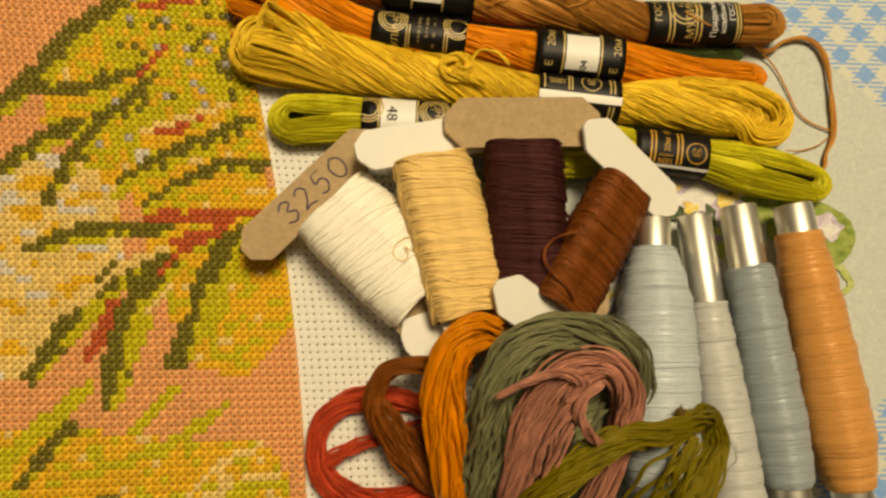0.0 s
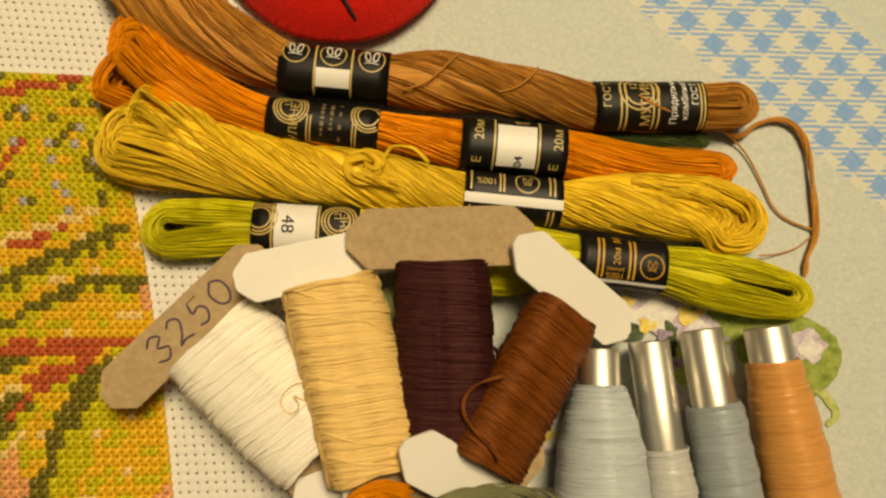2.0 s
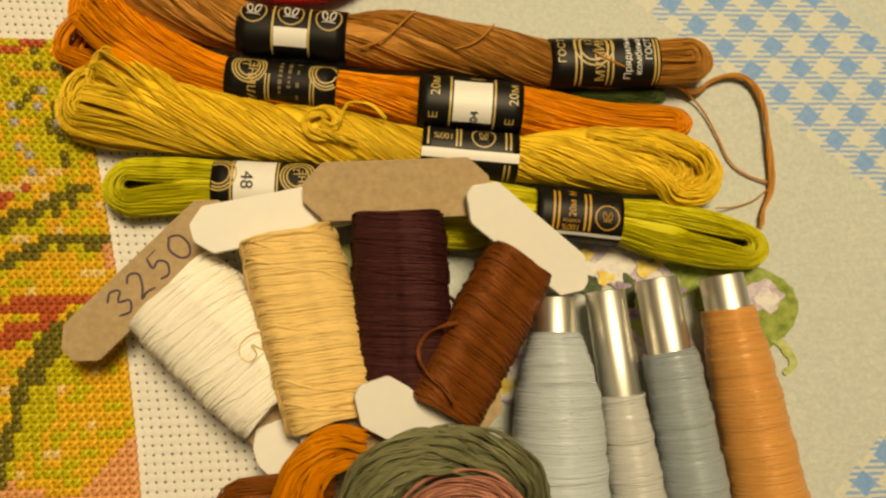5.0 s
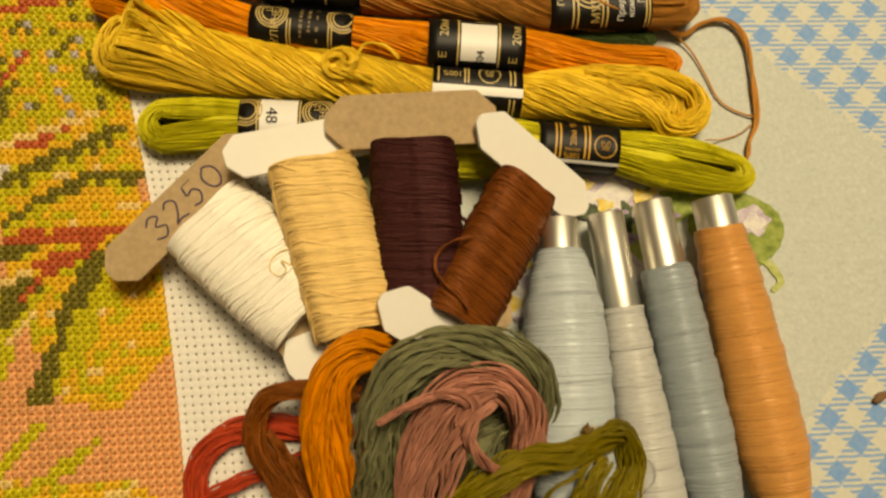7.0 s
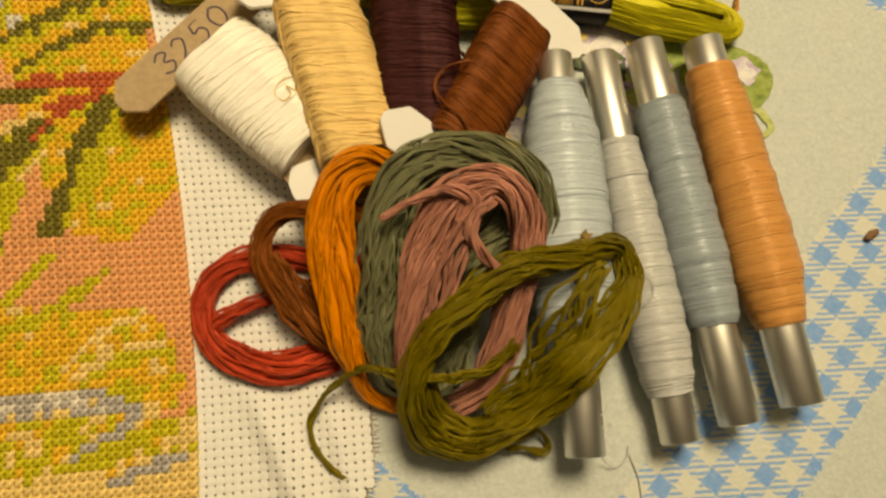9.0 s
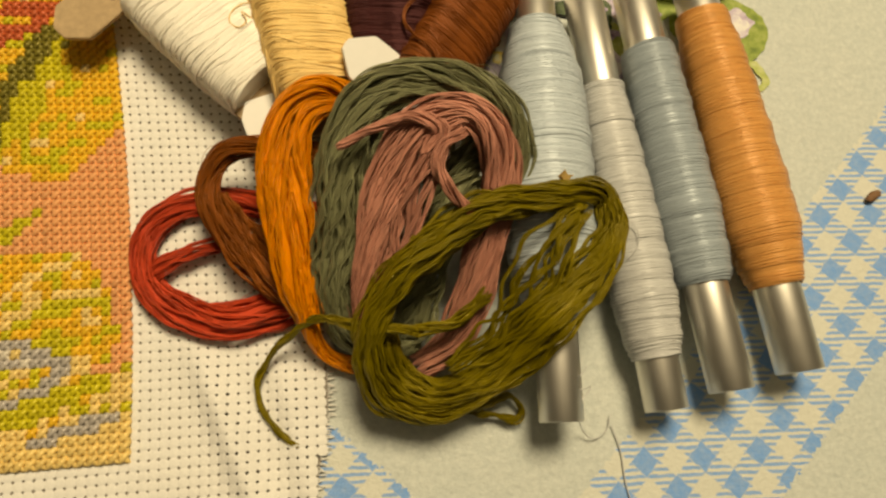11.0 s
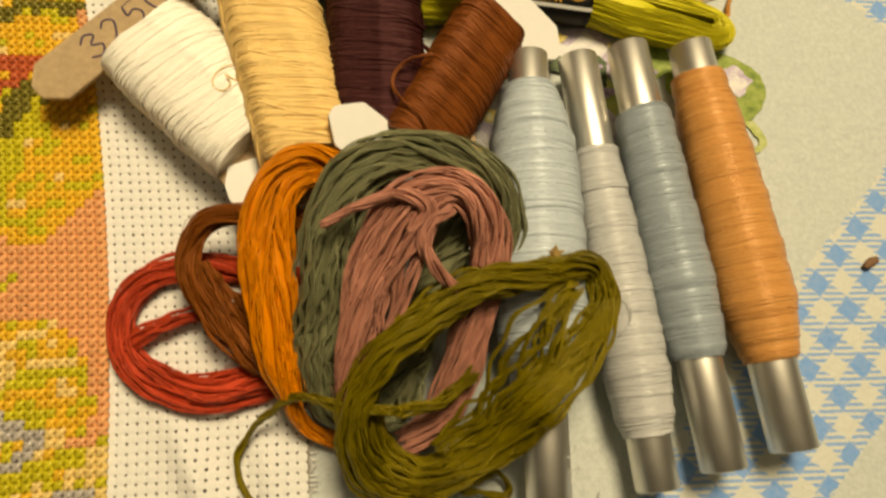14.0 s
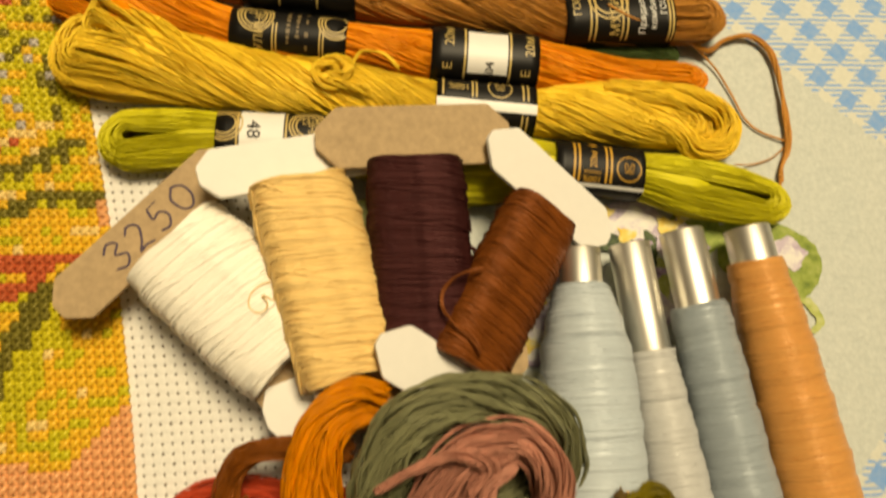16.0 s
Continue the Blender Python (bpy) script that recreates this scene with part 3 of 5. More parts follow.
def wrinkle(x, y):
    """Height of the soft folds in the bare lower corner of the cloth, in millimetres."""
    def soft(v, lo, hi):
        t = max(0.0, min(1.0, (v - lo) / (hi - lo)))
        return t * t * (3 - 2 * t)

    low = soft(-y, 32.0, 50.0) * soft(x, -14.0, -9.0)
    fold = 2.4 * math.exp(-((x + 2 + 0.42 * (y + 44)) / 3.0) ** 2) + 1.6 * math.exp(-((x - 12 + 0.25 * (y + 44)) / 3.0) ** 2)
    return low * fold


def in_poly(x, y, poly):
    inside, j = False, len(poly) - 1
    for i in range(len(poly)):
        (xi, yi), (xj, yj) = poly[i], poly[j]
        if (yi > y) != (yj > y) and x < (xj - xi) * (y - yi) / (yj - yi) + xi:
            inside = not inside
        j = i
    return inside


def off_stroke(x, y, pts):
    """Distance from a broken line, how far along it (0 to 1) the nearest place lies, and on which side."""
    best, at, hand = 1e9, 0.0, 1
    for i in range(len(pts) - 1):
        (x0, y0), (x1, y1) = pts[i], pts[i + 1]
        dx, dy = x1 - x0, y1 - y0
        t = max(0.0, min(1.0, ((x - x0) * dx + (y - y0) * dy) / (dx * dx + dy * dy)))
        d = math.hypot(x - x0 - t * dx, y - y0 - t * dy)
        if d < best:
            best, at = d, (i + t) / (len(pts) - 1)
            hand = 1 if dx * (y - y0) - dy * (x - x0) > 0 else -1
    return best, at, hand


AREAS = [
    ("Y", [(-59, 93), (-32, 93), (-28.8, 43.5), (-20, 9.7), (-25.8, 1.5), (-31.9, -5.4), (-45.6, -1.8), (-60.4, 37.9), (-83.4, 56.1), (-84.7, 66.7), (-66, 93)]),
    ("M", [(-72, 93), (-38.1, 93), (-34.4, 61.3), (-55.6, 58.8), (-67.8, 42), (-79.4, 35.8), (-70.3, 64.2)]),
    ("C", [(-100, 44), (-81, 48.8), (-63.5, 40.7), (-62.5, 19.4), (-66.9, 11), (-80.7, -5.5), (-100, -7)]),
    ("Y", [(-100, -17), (-68, -17), (-41.7, -20.4), (-28.1, -18.7), (-22.2, -24.9), (-19, -35.7), (-19.6, -41), (-100, -36.8)]),
    ("N", [(-100, -35.7), (-35.4, -36.3), (-26.3, -40.8), (-28.5, -43.5), (-43.9, -44.2), (-100, -41.3)]),
    ("L", [(-100, -42.4), (-10, -41.5), (-10, -70), (-100, -70)]),
]
STROKES = [
    ("D", 4.6, [(-68.4, 86.2), (-76.3, 79.5), (-83.7, 69.8), (-94.7, 57.1)]),
    ("D", 1.8, [(-63.7, 69.1), (-74.5, 64.1), (-85.8, 64.3)]),
    ("D", 3.4, [(-74.8, 55), (-84, 50.1), (-91.5, 44)]),
    ("D", 3.0, [(-59.1, 66.3), (-69.3, 55.2), (-75.3, 47.5), (-80.8, 35.7)]),
    ("D", 3.0, [(-34.1, 56.7), (-45, 51.8), (-54.4, 46.9), (-64.8, 40.7)]),
    ("D", 2.6, [(-30.4, 45.7), (-40.3, 46), (-49.6, 41.2), (-57.3, 35.2)]),
    ("D", 3.0, [(-52.7, 29.6), (-66.3, 29.1), (-75.6, 27.4), (-84, 24.2)]),
    ("D", 4.4, [(-53.3, 22.5), (-63.7, 18), (-70.8, 9.5), (-80.1, -5.4)]),
    ("D", 5.6, [(-52, 21.5), (-57.6, 11.3), (-60.4, 0.4), (-62.3, -11.5)]),
    ("D", 5.4, [(-35.9, 27.4), (-40.7, 18.8), (-42.5, 9.1), (-48.2, -1.9)]),
    ("G", 1.6, [(-55, 44), (-66, 37)]),
    ("G", 2.4, [(-66, 11), (-73, 2)]),
    ("G", 1.8, [(-55.5, 13), (-60, 3)]),
    ("G", 2.0, [(-41, 16), (-43.5, 5)]),
    ("G", 1.8, [(-36, 24), (-38.5, 12), (-40, 4)]),
    ("R", 2.2, [(-57.1, 33), (-47.4, 32.7), (-28, 34)]),
    ("R", 1.5, [(-51, 26.8), (-38.9, 30.1)]),
    ("R", 1.6, [(-38.9, 29.4), (-48.1, 24.8), (-53.7, 19.7)]),
    ("R", 1.5, [(-45.6, 58.5), (-51, 55.2), (-58.5, 52.7)]),
    ("R", 2.2, [(-63.7, 12.5), (-65, 5.7), (-68.1, -1.8)]),
    ("R", 1.3, [(-55.8, 75.7), (-62.1, 67.7)]),
    ("R", 1.7, [(-37.5, 82.1), (-38.8, 74)]),
    ("R", 1.4, [(-46, 90), (-62.7, 86.5)]),
    ("C", 1.5, [(-40, 61), (-52, 57), (-60, 54)]),
    ("C", 1.5, [(-52, 24.5), (-62, 21), (-74, 9)]),
    ("C", 1.2, [(-56, 10), (-50, 16)]),
    ("W", 3.6, [(-91, 35.3), (-90, 35.2)]),
    ("W", 2.6, [(-77.4, 34.4), (-77, 34.4)]),
    ("W", 2.6, [(-60, 48.4), (-58, 49.2)]),
    ("W", 2.4, [(-84, 27.8), (-83, 27.8)]),
    ("G", 2.2, [(-47.7, -7.1), (-57.1, -17.8)]),
    ("G", 2.2, [(-36.5, -12), (-47.4, -19.9), (-59.7, -25.2)]),
    ("G", 3.2, [(-67.4, -7.7), (-79, -18.3), (-85.6, -26.1)]),
    ("D", 2.6, [(-70.3, -15.6), (-82.2, -32.2)]),
    ("D", 2.2, [(-59.4, -31.7), (-69.1, -35.9)]),
    ("C", 1.3, [(-27, -20.5), (-36, -24.2), (-44.4, -32)]),
    ("C", 1.2, [(-24, -26.5), (-33, -28.5), (-43, -34.5)]),
    ("G", 1.5, [(-23, -28.5), (-33, -31), (-40, -34.8)]),
    ("G", 3.0, [(-20.7, -43.5), (-32.8, -48.2), (-41.3, -52)]),
    ("B", 1.9, [(-18.3, -50.3), (-24, -52), (-32.5, -54.8)]),
    ("B", 1.5, [(-30, -44), (-40, -49)]),
    ("G", 1.8, [(-42, -42), (-49, -53)]),
]


def stitch_colour(x, y, rng):
    jx, jy = x + rng.uniform(-0.3, 0.3), y + rng.uniform(-0.3, 0.3)
    big = noise.noise((x * 0.16, y * 0.16, 3.0))
    fine = noise.noise((x * 0.5, y * 0.5, 8.0))
    got = "S"
    for code, poly in AREAS:
        if in_poly(jx, jy, poly):
            got = code
    if got == "M":
        v = fine + 0.5 * big + rng.uniform(-0.35, 0.35)
        got = "D" if v < -0.48 else "Y" if v > 0.26 else "B" if rng.random() < 0.05 else "G"
    elif got == "N":
        got = "W" if fine > 0.15 else "C" if fine < -0.3 else "B"
    elif got == "L":
        v = fine + 0.6 * big
        got = "C" if y < -53 or x > -23 and rng.random() < 0.7 else "G" if v > 0.05 else "Y" if v > -0.08 else "C"
    elif got == "Y":
        v = noise.noise((x * 0.22 + y * 0.1, y * 0.32 - x * 0.12, 5.0)) + rng.uniform(-0.12, 0.12)
        got = "G" if v > 0.2 else "C" if v < -0.42 else "Y"
    elif got == "C":
        v = noise.noise((x * 0.1 + y * 0.12, y * 0.3 - x * 0.1, 9.0)) + rng.uniform(-0.1, 0.1)
        got = "W" if v > 0.34 else "Y" if v < -0.2 else "C"
    for code, width, pts in STROKES:
        d, t, hand = off_stroke(jx, jy, pts)
        full = width * (0.45 + 0.55 * math.sin(math.pi * min(1, 0.15 + 0.85 * t)) ** 0.6) * (1.1 if width > 2.9 else 1.0)
        if code == "D":
            full *= 1.25
        if d < full * 0.5 + 0.35:
            got = code
            if code == "D" and width > 2.4 and hand > 0 and d > 0.12 * full and rng.random() < 0.72:
                got = "G"
    return got


def half_stitch(rng, u, v, way, lift):
    """One slanting leg of a cross, arched over the weave."""
    k = 0.60 * PITCH * 0.86
    cu, cv = u + rng.uniform(-0.05, 0.05), v + rng.uniform(-0.05, 0.05)
    pts = []
    for s in (-1, -0.6, 0, 0.6, 1):
        x, y = cloth_xy(cu + s * k * way, cv + s * k)
        z = 1.0 + lift + 0.42 * (1 - s * s * s * s) - 0.25 * abs(s) ** 3
        pts.append((x * MM, y * MM, z * MM))
    return pts


cloth_thing = thing("embroidery", "white evenweave cloth with cross-stitched olive and salmon leaves", "embroidery")


def embroidered_cloth():
    rng = np.random.default_rng(5)
    # weave: blocks with open corners over a sheet coloured as shade between them
    lo_v, hi_v, lo_u, hi_u = -76.0, 150.0, -96.0, 60.0
    bv, bf = [], []

    def right_edge(v):
        return 35.0 + 0.10 * (v + 60) + 0.5 * math.sin(v * 0.21) if v < 20 else 43.0

    def covered(u, v):
        return u < 0 and -58.5 < v < 91.5

    g = PITCH / 2
    for j in range(int((hi_v - lo_v) / PITCH)):
        v = -58.5 - PITCH * 9.5 + j * PITCH
        for i in range(int((hi_u - lo_u) / PITCH)):
            u = lo_u + PITCH * 0.55 + i * PITCH + 0.15
            if covered(u + 1.0, v) and covered(u, v - 1) and covered(u, v + 1) or u > right_edge(v):
                continue
            base = len(bv)
            ju, jv, jz = rng.uniform(-0.06, 0.06), rng.uniform(-0.06, 0.06), rng.uniform(-0.025, 0.025)
            w, cut = g * 1.07, 0.46
            for k, z in ((1.0, 0.86), (0.80, 0.93)):
                a, b = w * k, (w - cut) * k
                for du, dv in ((b, a), (-b, a), (-a, b), (-a, -b), (-b, -a), (b, -a), (a, -b), (a, b)):
                    x, y = cloth_xy(u + ju + du, v + jv + dv)
                    bv.append((x * MM, y * MM, (z + jz + wrinkle(x, y)) * MM))
            for q in range(8):
                bf.append((base + q, base + (q + 1) % 8, base + 8 + (q + 1) % 8, base + 8 + q))
            bf.append(tuple(base + 8 + q for q in range(8)))
    tagged(mesh_ob("weave", bv, bf, AIDA, cloth_thing, "white cotton evenweave with a grid of holes"), kind="stuff")
    # dark sheet under the blocks, its colour standing for shade inside the holes
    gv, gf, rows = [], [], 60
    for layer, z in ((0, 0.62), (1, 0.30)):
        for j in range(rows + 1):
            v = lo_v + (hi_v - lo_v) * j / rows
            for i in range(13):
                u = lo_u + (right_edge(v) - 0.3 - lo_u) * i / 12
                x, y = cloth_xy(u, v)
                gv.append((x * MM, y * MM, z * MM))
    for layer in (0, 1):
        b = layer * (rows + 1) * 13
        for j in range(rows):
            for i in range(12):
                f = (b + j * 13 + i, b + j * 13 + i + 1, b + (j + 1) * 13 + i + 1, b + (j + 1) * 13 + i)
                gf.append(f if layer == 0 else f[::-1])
    mesh_ob("shade_sheet", gv, gf, HOLE_SHADE, cloth_thing)
    # frayed threads on the cut edge
    fray = []
    for v in np.arange(lo_v, 60.0, 0.45):
        e = right_edge(v)
        out = rng.uniform(0.5, 2.0)
        slant = rng.uniform(-0.7, 0.4)
        fray.append([(*[c * MM for c in cloth_xy(e - 0.6 + out * s, v + slant * s)], (0.85 - 0.35 * s) * MM) for s in (0, 0.5, 1)])
    tagged(tube_mesh("frayed_edge", fray, 0.00016, AIDA, cloth_thing, "short frayed cotton threads", sides=4), kind="stuff")
    # coloured ground that the dense stitches leave between them
    sv, sf, n = [], [], 40
    for j in range(n + 1):
        for i in range(9):
            x, y = cloth_xy(-80.0 * i / 8, -58.5 + 149.4 * j / n)
            sv.append((x * MM, y * MM, 1.08 * MM))
    for j in range(n):
        for i in range(8):
            sf.append((j * 9 + i, (j + 1) * 9 + i, (j + 1) * 9 + i + 1, j * 9 + i + 1))
    mesh_ob("stitched_ground", sv, sf, plain("floss_in_the_holes", (0.46, 0.27, 0.09), 0.9, grain=0.25, scale=900.0), cloth_thing)
    # cross stitches
    codes = list(STITCH)
    strands, slots, singles = [], [], []
    for j in range(int(150 / PITCH)):
        v = -58.5 + PITCH * (j + 0.5)
        for i in range(int(80 / PITCH)):
            u = -PITCH * (i + 0.5)
            x, y = cloth_xy(u, v)
            if x < -102:
                continue
            code = codes.index(stitch_colour(x, y, rng))
            if i < 8 and -24.0 < v < 42.0:
                singles.append((codes[code], u, v))
                continue
            strands += [half_stitch(rng, u, v, -1, 0.0), half_stitch(rng, u, v, 1, 0.28)]
            slots += [code, code]
    radii = np.array([rng.uniform(0.55, 0.62) * MM for _ in strands])
    tagged(tube_mesh("cross_stitches", strands, radii, [STITCH[c] for c in codes], cloth_thing, "rows of floss crosses in olive, gold, salmon and brick red", slots=slots), kind="stuff")
    return singles


SINGLE_STITCHES = embroidered_cloth()

# ---- floss skeins ----
FLOSS = {
    "brown": thread("tan_brown_floss", (0.47, 0.205, 0.032), 0.9, 0.36, spread=0.3, streaks=0.5),
    "orange": thread("bright_orange_floss", (1, 0.34, 0.006), 0.9, 0.36, spread=0.12, twist=0.15, streaks=0.25),
    "yellow": thread("sunny_yellow_floss", (1, 0.68, 0.045), 0.9, 0.36, spread=0.06, twist=0.04, streaks=0.07),
    "green": thread("lime_green_floss", (0.6, 0.54, 0.015), 0.9, 0.36, spread=0.16, twist=0.25, streaks=0.3),
    "white": thread("cream_white_floss", (0.97, 0.93, 0.83), 0.6, 0.4, spread=0.03, twist=0.08, streaks=0.1),
    "tan": thread("wheat_floss", (0.84, 0.585, 0.225), 0.8, 0.33, spread=0.09, twist=0.2, streaks=0.25),
    "plum": thread("dark_plum_floss", (0.04, 0.011, 0.011), 0.4, 0.4, spread=0.25),
    "chestnut": thread("chestnut_floss", (0.17, 0.048, 0.008), 0.6, 0.33, spread=0.3),
    "red": thread("coral_red_floss", (0.58, 0.065, 0.022), 0.8, 0.33, spread=0.25, twist=0.25, streaks=0.35, relief=1.0),
    "rust": thread("rust_brown_floss", (0.25, 0.07, 0.006), 1.0, 0.3, spread=0.3, twist=0.3, streaks=0.4, relief=1.0),
    "amber": thread("amber_orange_floss", (1, 0.33, 0.003), 0.9, 0.3, spread=0.12, twist=0.25, streaks=0.3, relief=1.0),
    "sage": thread("grey_green_floss", (0.215, 0.215, 0.11), 1.0, 0.3, spread=0.3, twist=0.3, streaks=0.55, relief=1.0),
    "rose": thread("dusty_pink_floss", (0.53, 0.235, 0.165), 1.0, 0.32, spread=0.28, twist=0.3, streaks=0.45, relief=1.0),
    "olive": thread("olive_floss", (0.18, 0.138, 0.001), 1.0, 0.3, spread=0.35, twist=0.35, streaks=0.6, relief=1.0),
    "dark_green": thread("bottle_green_floss", (0.05, 0.075, 0.02), 0.35, 0.28),
    "ice": thread("ice_blue_silk", (0.48, 0.54, 0.585), 0.6, 0.36, spread=0.09, twist=0.06, relief=0.15, streaks=0.16),
    "pearl": thread("pearl_grey_silk", (0.5, 0.505, 0.5), 0.6, 0.36, spread=0.09, twist=0.06, relief=0.15, streaks=0.16),
    "steel": thread("steel_blue_silk", (0.3, 0.345, 0.38), 0.6, 0.36, spread=0.09, twist=0.06, relief=0.15, streaks=0.16),
    "peach": thread("peach_orange_silk", (0.59, 0.29, 0.085), 0.6, 0.36, spread=0.09, twist=0.06, relief=0.15, streaks=0.16),
}
SKEINS = "floss skeins in paper bands"


def skein(kind, label, line, count, turns, eyes, seed, hole=0.22, wander=0.08, radius=0.145, bands=(), lobes=((1.0, 0.0),)):
    rng = np.random.default_rng(seed)
    ob = thing("floss_skein", label, "skein", SKEINS)
    packed_core("floss_core", line, FLOSS[kind], ob, 0.91, (0.03, 0.95))
    strands = skein_strands(rng, line, count, turns, eyes, hole=hole, wander=wander, lobes=lobes)
    tagged(tube_mesh("floss", strands, radius * MM, FLOSS[kind], ob, sides=3, closed=True), kind="stuff")
    tagged(tube_mesh("loose_fibre", [f for f in flyaways(rng, strands, 60, 1.1) if not any(lo * MM < x < hi * MM for lo, hi in bands for x in f[:, 0])], 0.07 * MM, FLOSS[kind], ob, sides=4), kind="stuff")
    return ob


def banded(ob, start, end, hw, hh, label):
    sl = Sleeve(start, end, hw, hh)
    band = sl.build(ob, label)
    return sl, band


brown = skein("brown", "tan brown floss skein with two black paper bands", [
    (-36, 122, 8, 9, 6), (-31, 111, 8, 9, 6), (-21, 101, 7.5, 8.5, 6), (-10, 95.5, 6.5, 7, 5.5), (0, 92.2, 5.6, 5.2, 4.9), (10, 91, 5.6, 5.0, 4.8), (21, 90, 5.6, 5.2, 4.8),
    (31, 90, 5.8, 6.6, 5.2), (44, 88.8, 5.5, 5.6, 5), (56, 87, 5.2, 5.4, 4.6), (66, 85, 5, 5.2, 4.5), (78, 84.9, 5, 5.0, 4.4), (89, 85.4, 5, 5.0, 4.4), (96.5, 86, 5, 5.2, 4.4)],
    84, 2.0, (10, 5.2), 11, 0.06, 0.14, bands=((-4, 24), (63, 92)))
sl, band = banded(brown, (-1.6, 91.6, 5.6), (21.3, 89.8, 5.7), 5.5, 5.2, "glossy black paper band with gold rings and a white field")
for a, c in ((3.4, 2.6), (11.2, 2.6), (19.2, 2.0)):
    sl.ring("printed_ring", a * MM, c * MM, 2.55 * MM, 2.8 * MM, GOLD, band)
    sl.loops(a * MM, c * MM, 2.7 * MM, PAPER, band)
for a in (7.6, 15.2):
    sl.patch("printed_line", (a - 0.2) * MM, (a + 0.2) * MM, -7 * MM, 6.3 * MM, GOLD, band)
sl.patch("white_field", 7.9 * MM, 14.9 * MM, -4.6 * MM, -0.7 * MM, PAPER, band)
sl.patch("paper_edge", 0.0, sl.length, 6.3 * MM, 6.9 * MM, PAPER, band)
sl, band = banded(brown, (65.2, 84.9, 4.9), (89.2, 85.5, 4.9), 5.5, 4.9, "black paper band with gold lettering")
sl.text("ГОСТ", 2.3 * MM, 1.5 * MM, 2.3 * MM, GOLD, band)
for a in (5.2, 6.3, 12.2, 13.3, 22.6, 23.4):
    sl.patch("printed_line", (a - 0.2) * MM, (a + 0.2) * MM, -7 * MM, 4.2 * MM, GOLD, band)
for r in (3.2, 4.3):
    sl.ring("printed_ring", 9.3 * MM, 2.2 * MM, (r - 0.18) * MM, (r + 0.18) * MM, GOLD, band)
sl.text("12", 8.2 * MM, 3.2 * MM, 2.2 * MM, GOLD, band)
sl.text("МУЛИНЕ", 10.6 * MM, 0.6 * MM, 2.9 * MM, GOLD, band)
sl.text("Прядильно", 16.6 * MM, 0.4 * MM, 2.1 * MM, PAPER, band)
sl.text("комбинат", 19.0 * MM, 0.4 * MM, 2.0 * MM, PAPER, band)
sl.text("ГОСТ", 21.3 * MM, 1.5 * MM, 2.0 * MM, PAPER, band)

orange = skein("orange", "bright orange floss skein with two black paper bands", [
    (-33, 92, 6, 7, 5), (-26, 88, 6, 7, 5), (-14, 83.6, 5.5, 5.2, 4.5), (-4, 81, 5, 4.1, 4.1), (7, 79.5, 5, 4.0, 4.0), (19, 78.6, 5, 4.0, 4.0), (28, 77.4, 5, 4.4, 4.2), (37, 76, 5.2, 5.2, 4.6),
    (48, 75, 5.2, 5.3, 4.7), (58, 74.4, 5.2, 5.2, 4.6), (66, 73.6, 4.6, 4.8, 4.2), (78, 72.4, 4, 3.8, 3.4), (92, 72, 3.6, 3.6, 3)],
    84, 1.0, (6, 5), 12, 0.03, 0.14, 0.15, bands=((-7, 22), (34, 61)), lobes=((1.25, 0.75), (1.0, 0.55), (0.7, -0.5)))
sl, band = banded(orange, (-4.0, 80.9, 5.0), (19.2, 78.5, 5.0), 4.4, 4.4, "worn black paper band with gold rings and lettering")
for a, c in ((5.0, 1.8), (21.0, 1.8)):
    for r in (2.2, 2.9, 3.5):
        sl.ring("printed_ring", a * MM, c * MM, (r - 0.16) * MM, (r + 0.16) * MM, GOLD, band)
sl.text("12", 4.4 * MM, 2.6 * MM, 2.0 * MM, GOLD, band)
sl.text("МУЛИНЕ", 6.0 * MM, -2.4 * MM, 2.4 * MM, GOLD, band)
for a in (8.6, 9.3, 18.0, 18.7):
    sl.patch("printed_line", (a - 0.15) * MM, (a + 0.15) * MM, -6 * MM, 0.5 * MM, GOLD, band)
worn = np.random.default_rng(77)
for a in (11.6, 13.5, 15.3):
    c = 4.2
    while c > -3.6:
        dash = worn.uniform(0.5, 1.2)
        if worn.random() < 0.8:
            wide = worn.uniform(0.22, 0.42)
            sl.patch("printed_bar", (a - wide) * MM, (a + wide) * MM, (c - dash) * MM, c * MM, WORN_GOLD, band)
        c -= dash + worn.uniform(0.3, 0.5)
sl, band = banded(orange, (36.4, 76.0, 5.4), (58.6, 74.3, 5.4), 5.7, 5.2, "black paper band with gold lettering and a white field")
sl.text("20м", 3.6 * MM, 2.2 * MM, 2.8 * MM, GOLD, band)
sl.text("Е", 3.4 * MM, -4.2 * MM, 2.6 * MM, GOLD, band)
sl.text("20м", 20.2 * MM, 1.2 * MM, 2.8 * MM, GOLD, band)
sl.text("Е", 19.6 * MM, -4.6 * MM, 2.6 * MM, GOLD, band)
sl.patch("white_field", 7.4 * MM, 15.6 * MM, -5.4 * MM, 3.8 * MM, PAPER, band)
for a in (6.8, 16.2):
    sl.patch("printed_line", (a - 0.2) * MM, (a + 0.2) * MM, -7 * MM, 5.8 * MM, GOLD, band)
sl.text("04", 12.0 * MM, -4.0 * MM, 2.4 * MM, BLACKINK, band, lift=0.00035)
sl.text("100%", 12.5 * MM, 5.0 * MM, 1.5 * MM, GOLD, band, turn=180)
sl.patch("paper_edge", 0.0, sl.length, 6.4 * MM, 6.8 * MM, PAPER, band)

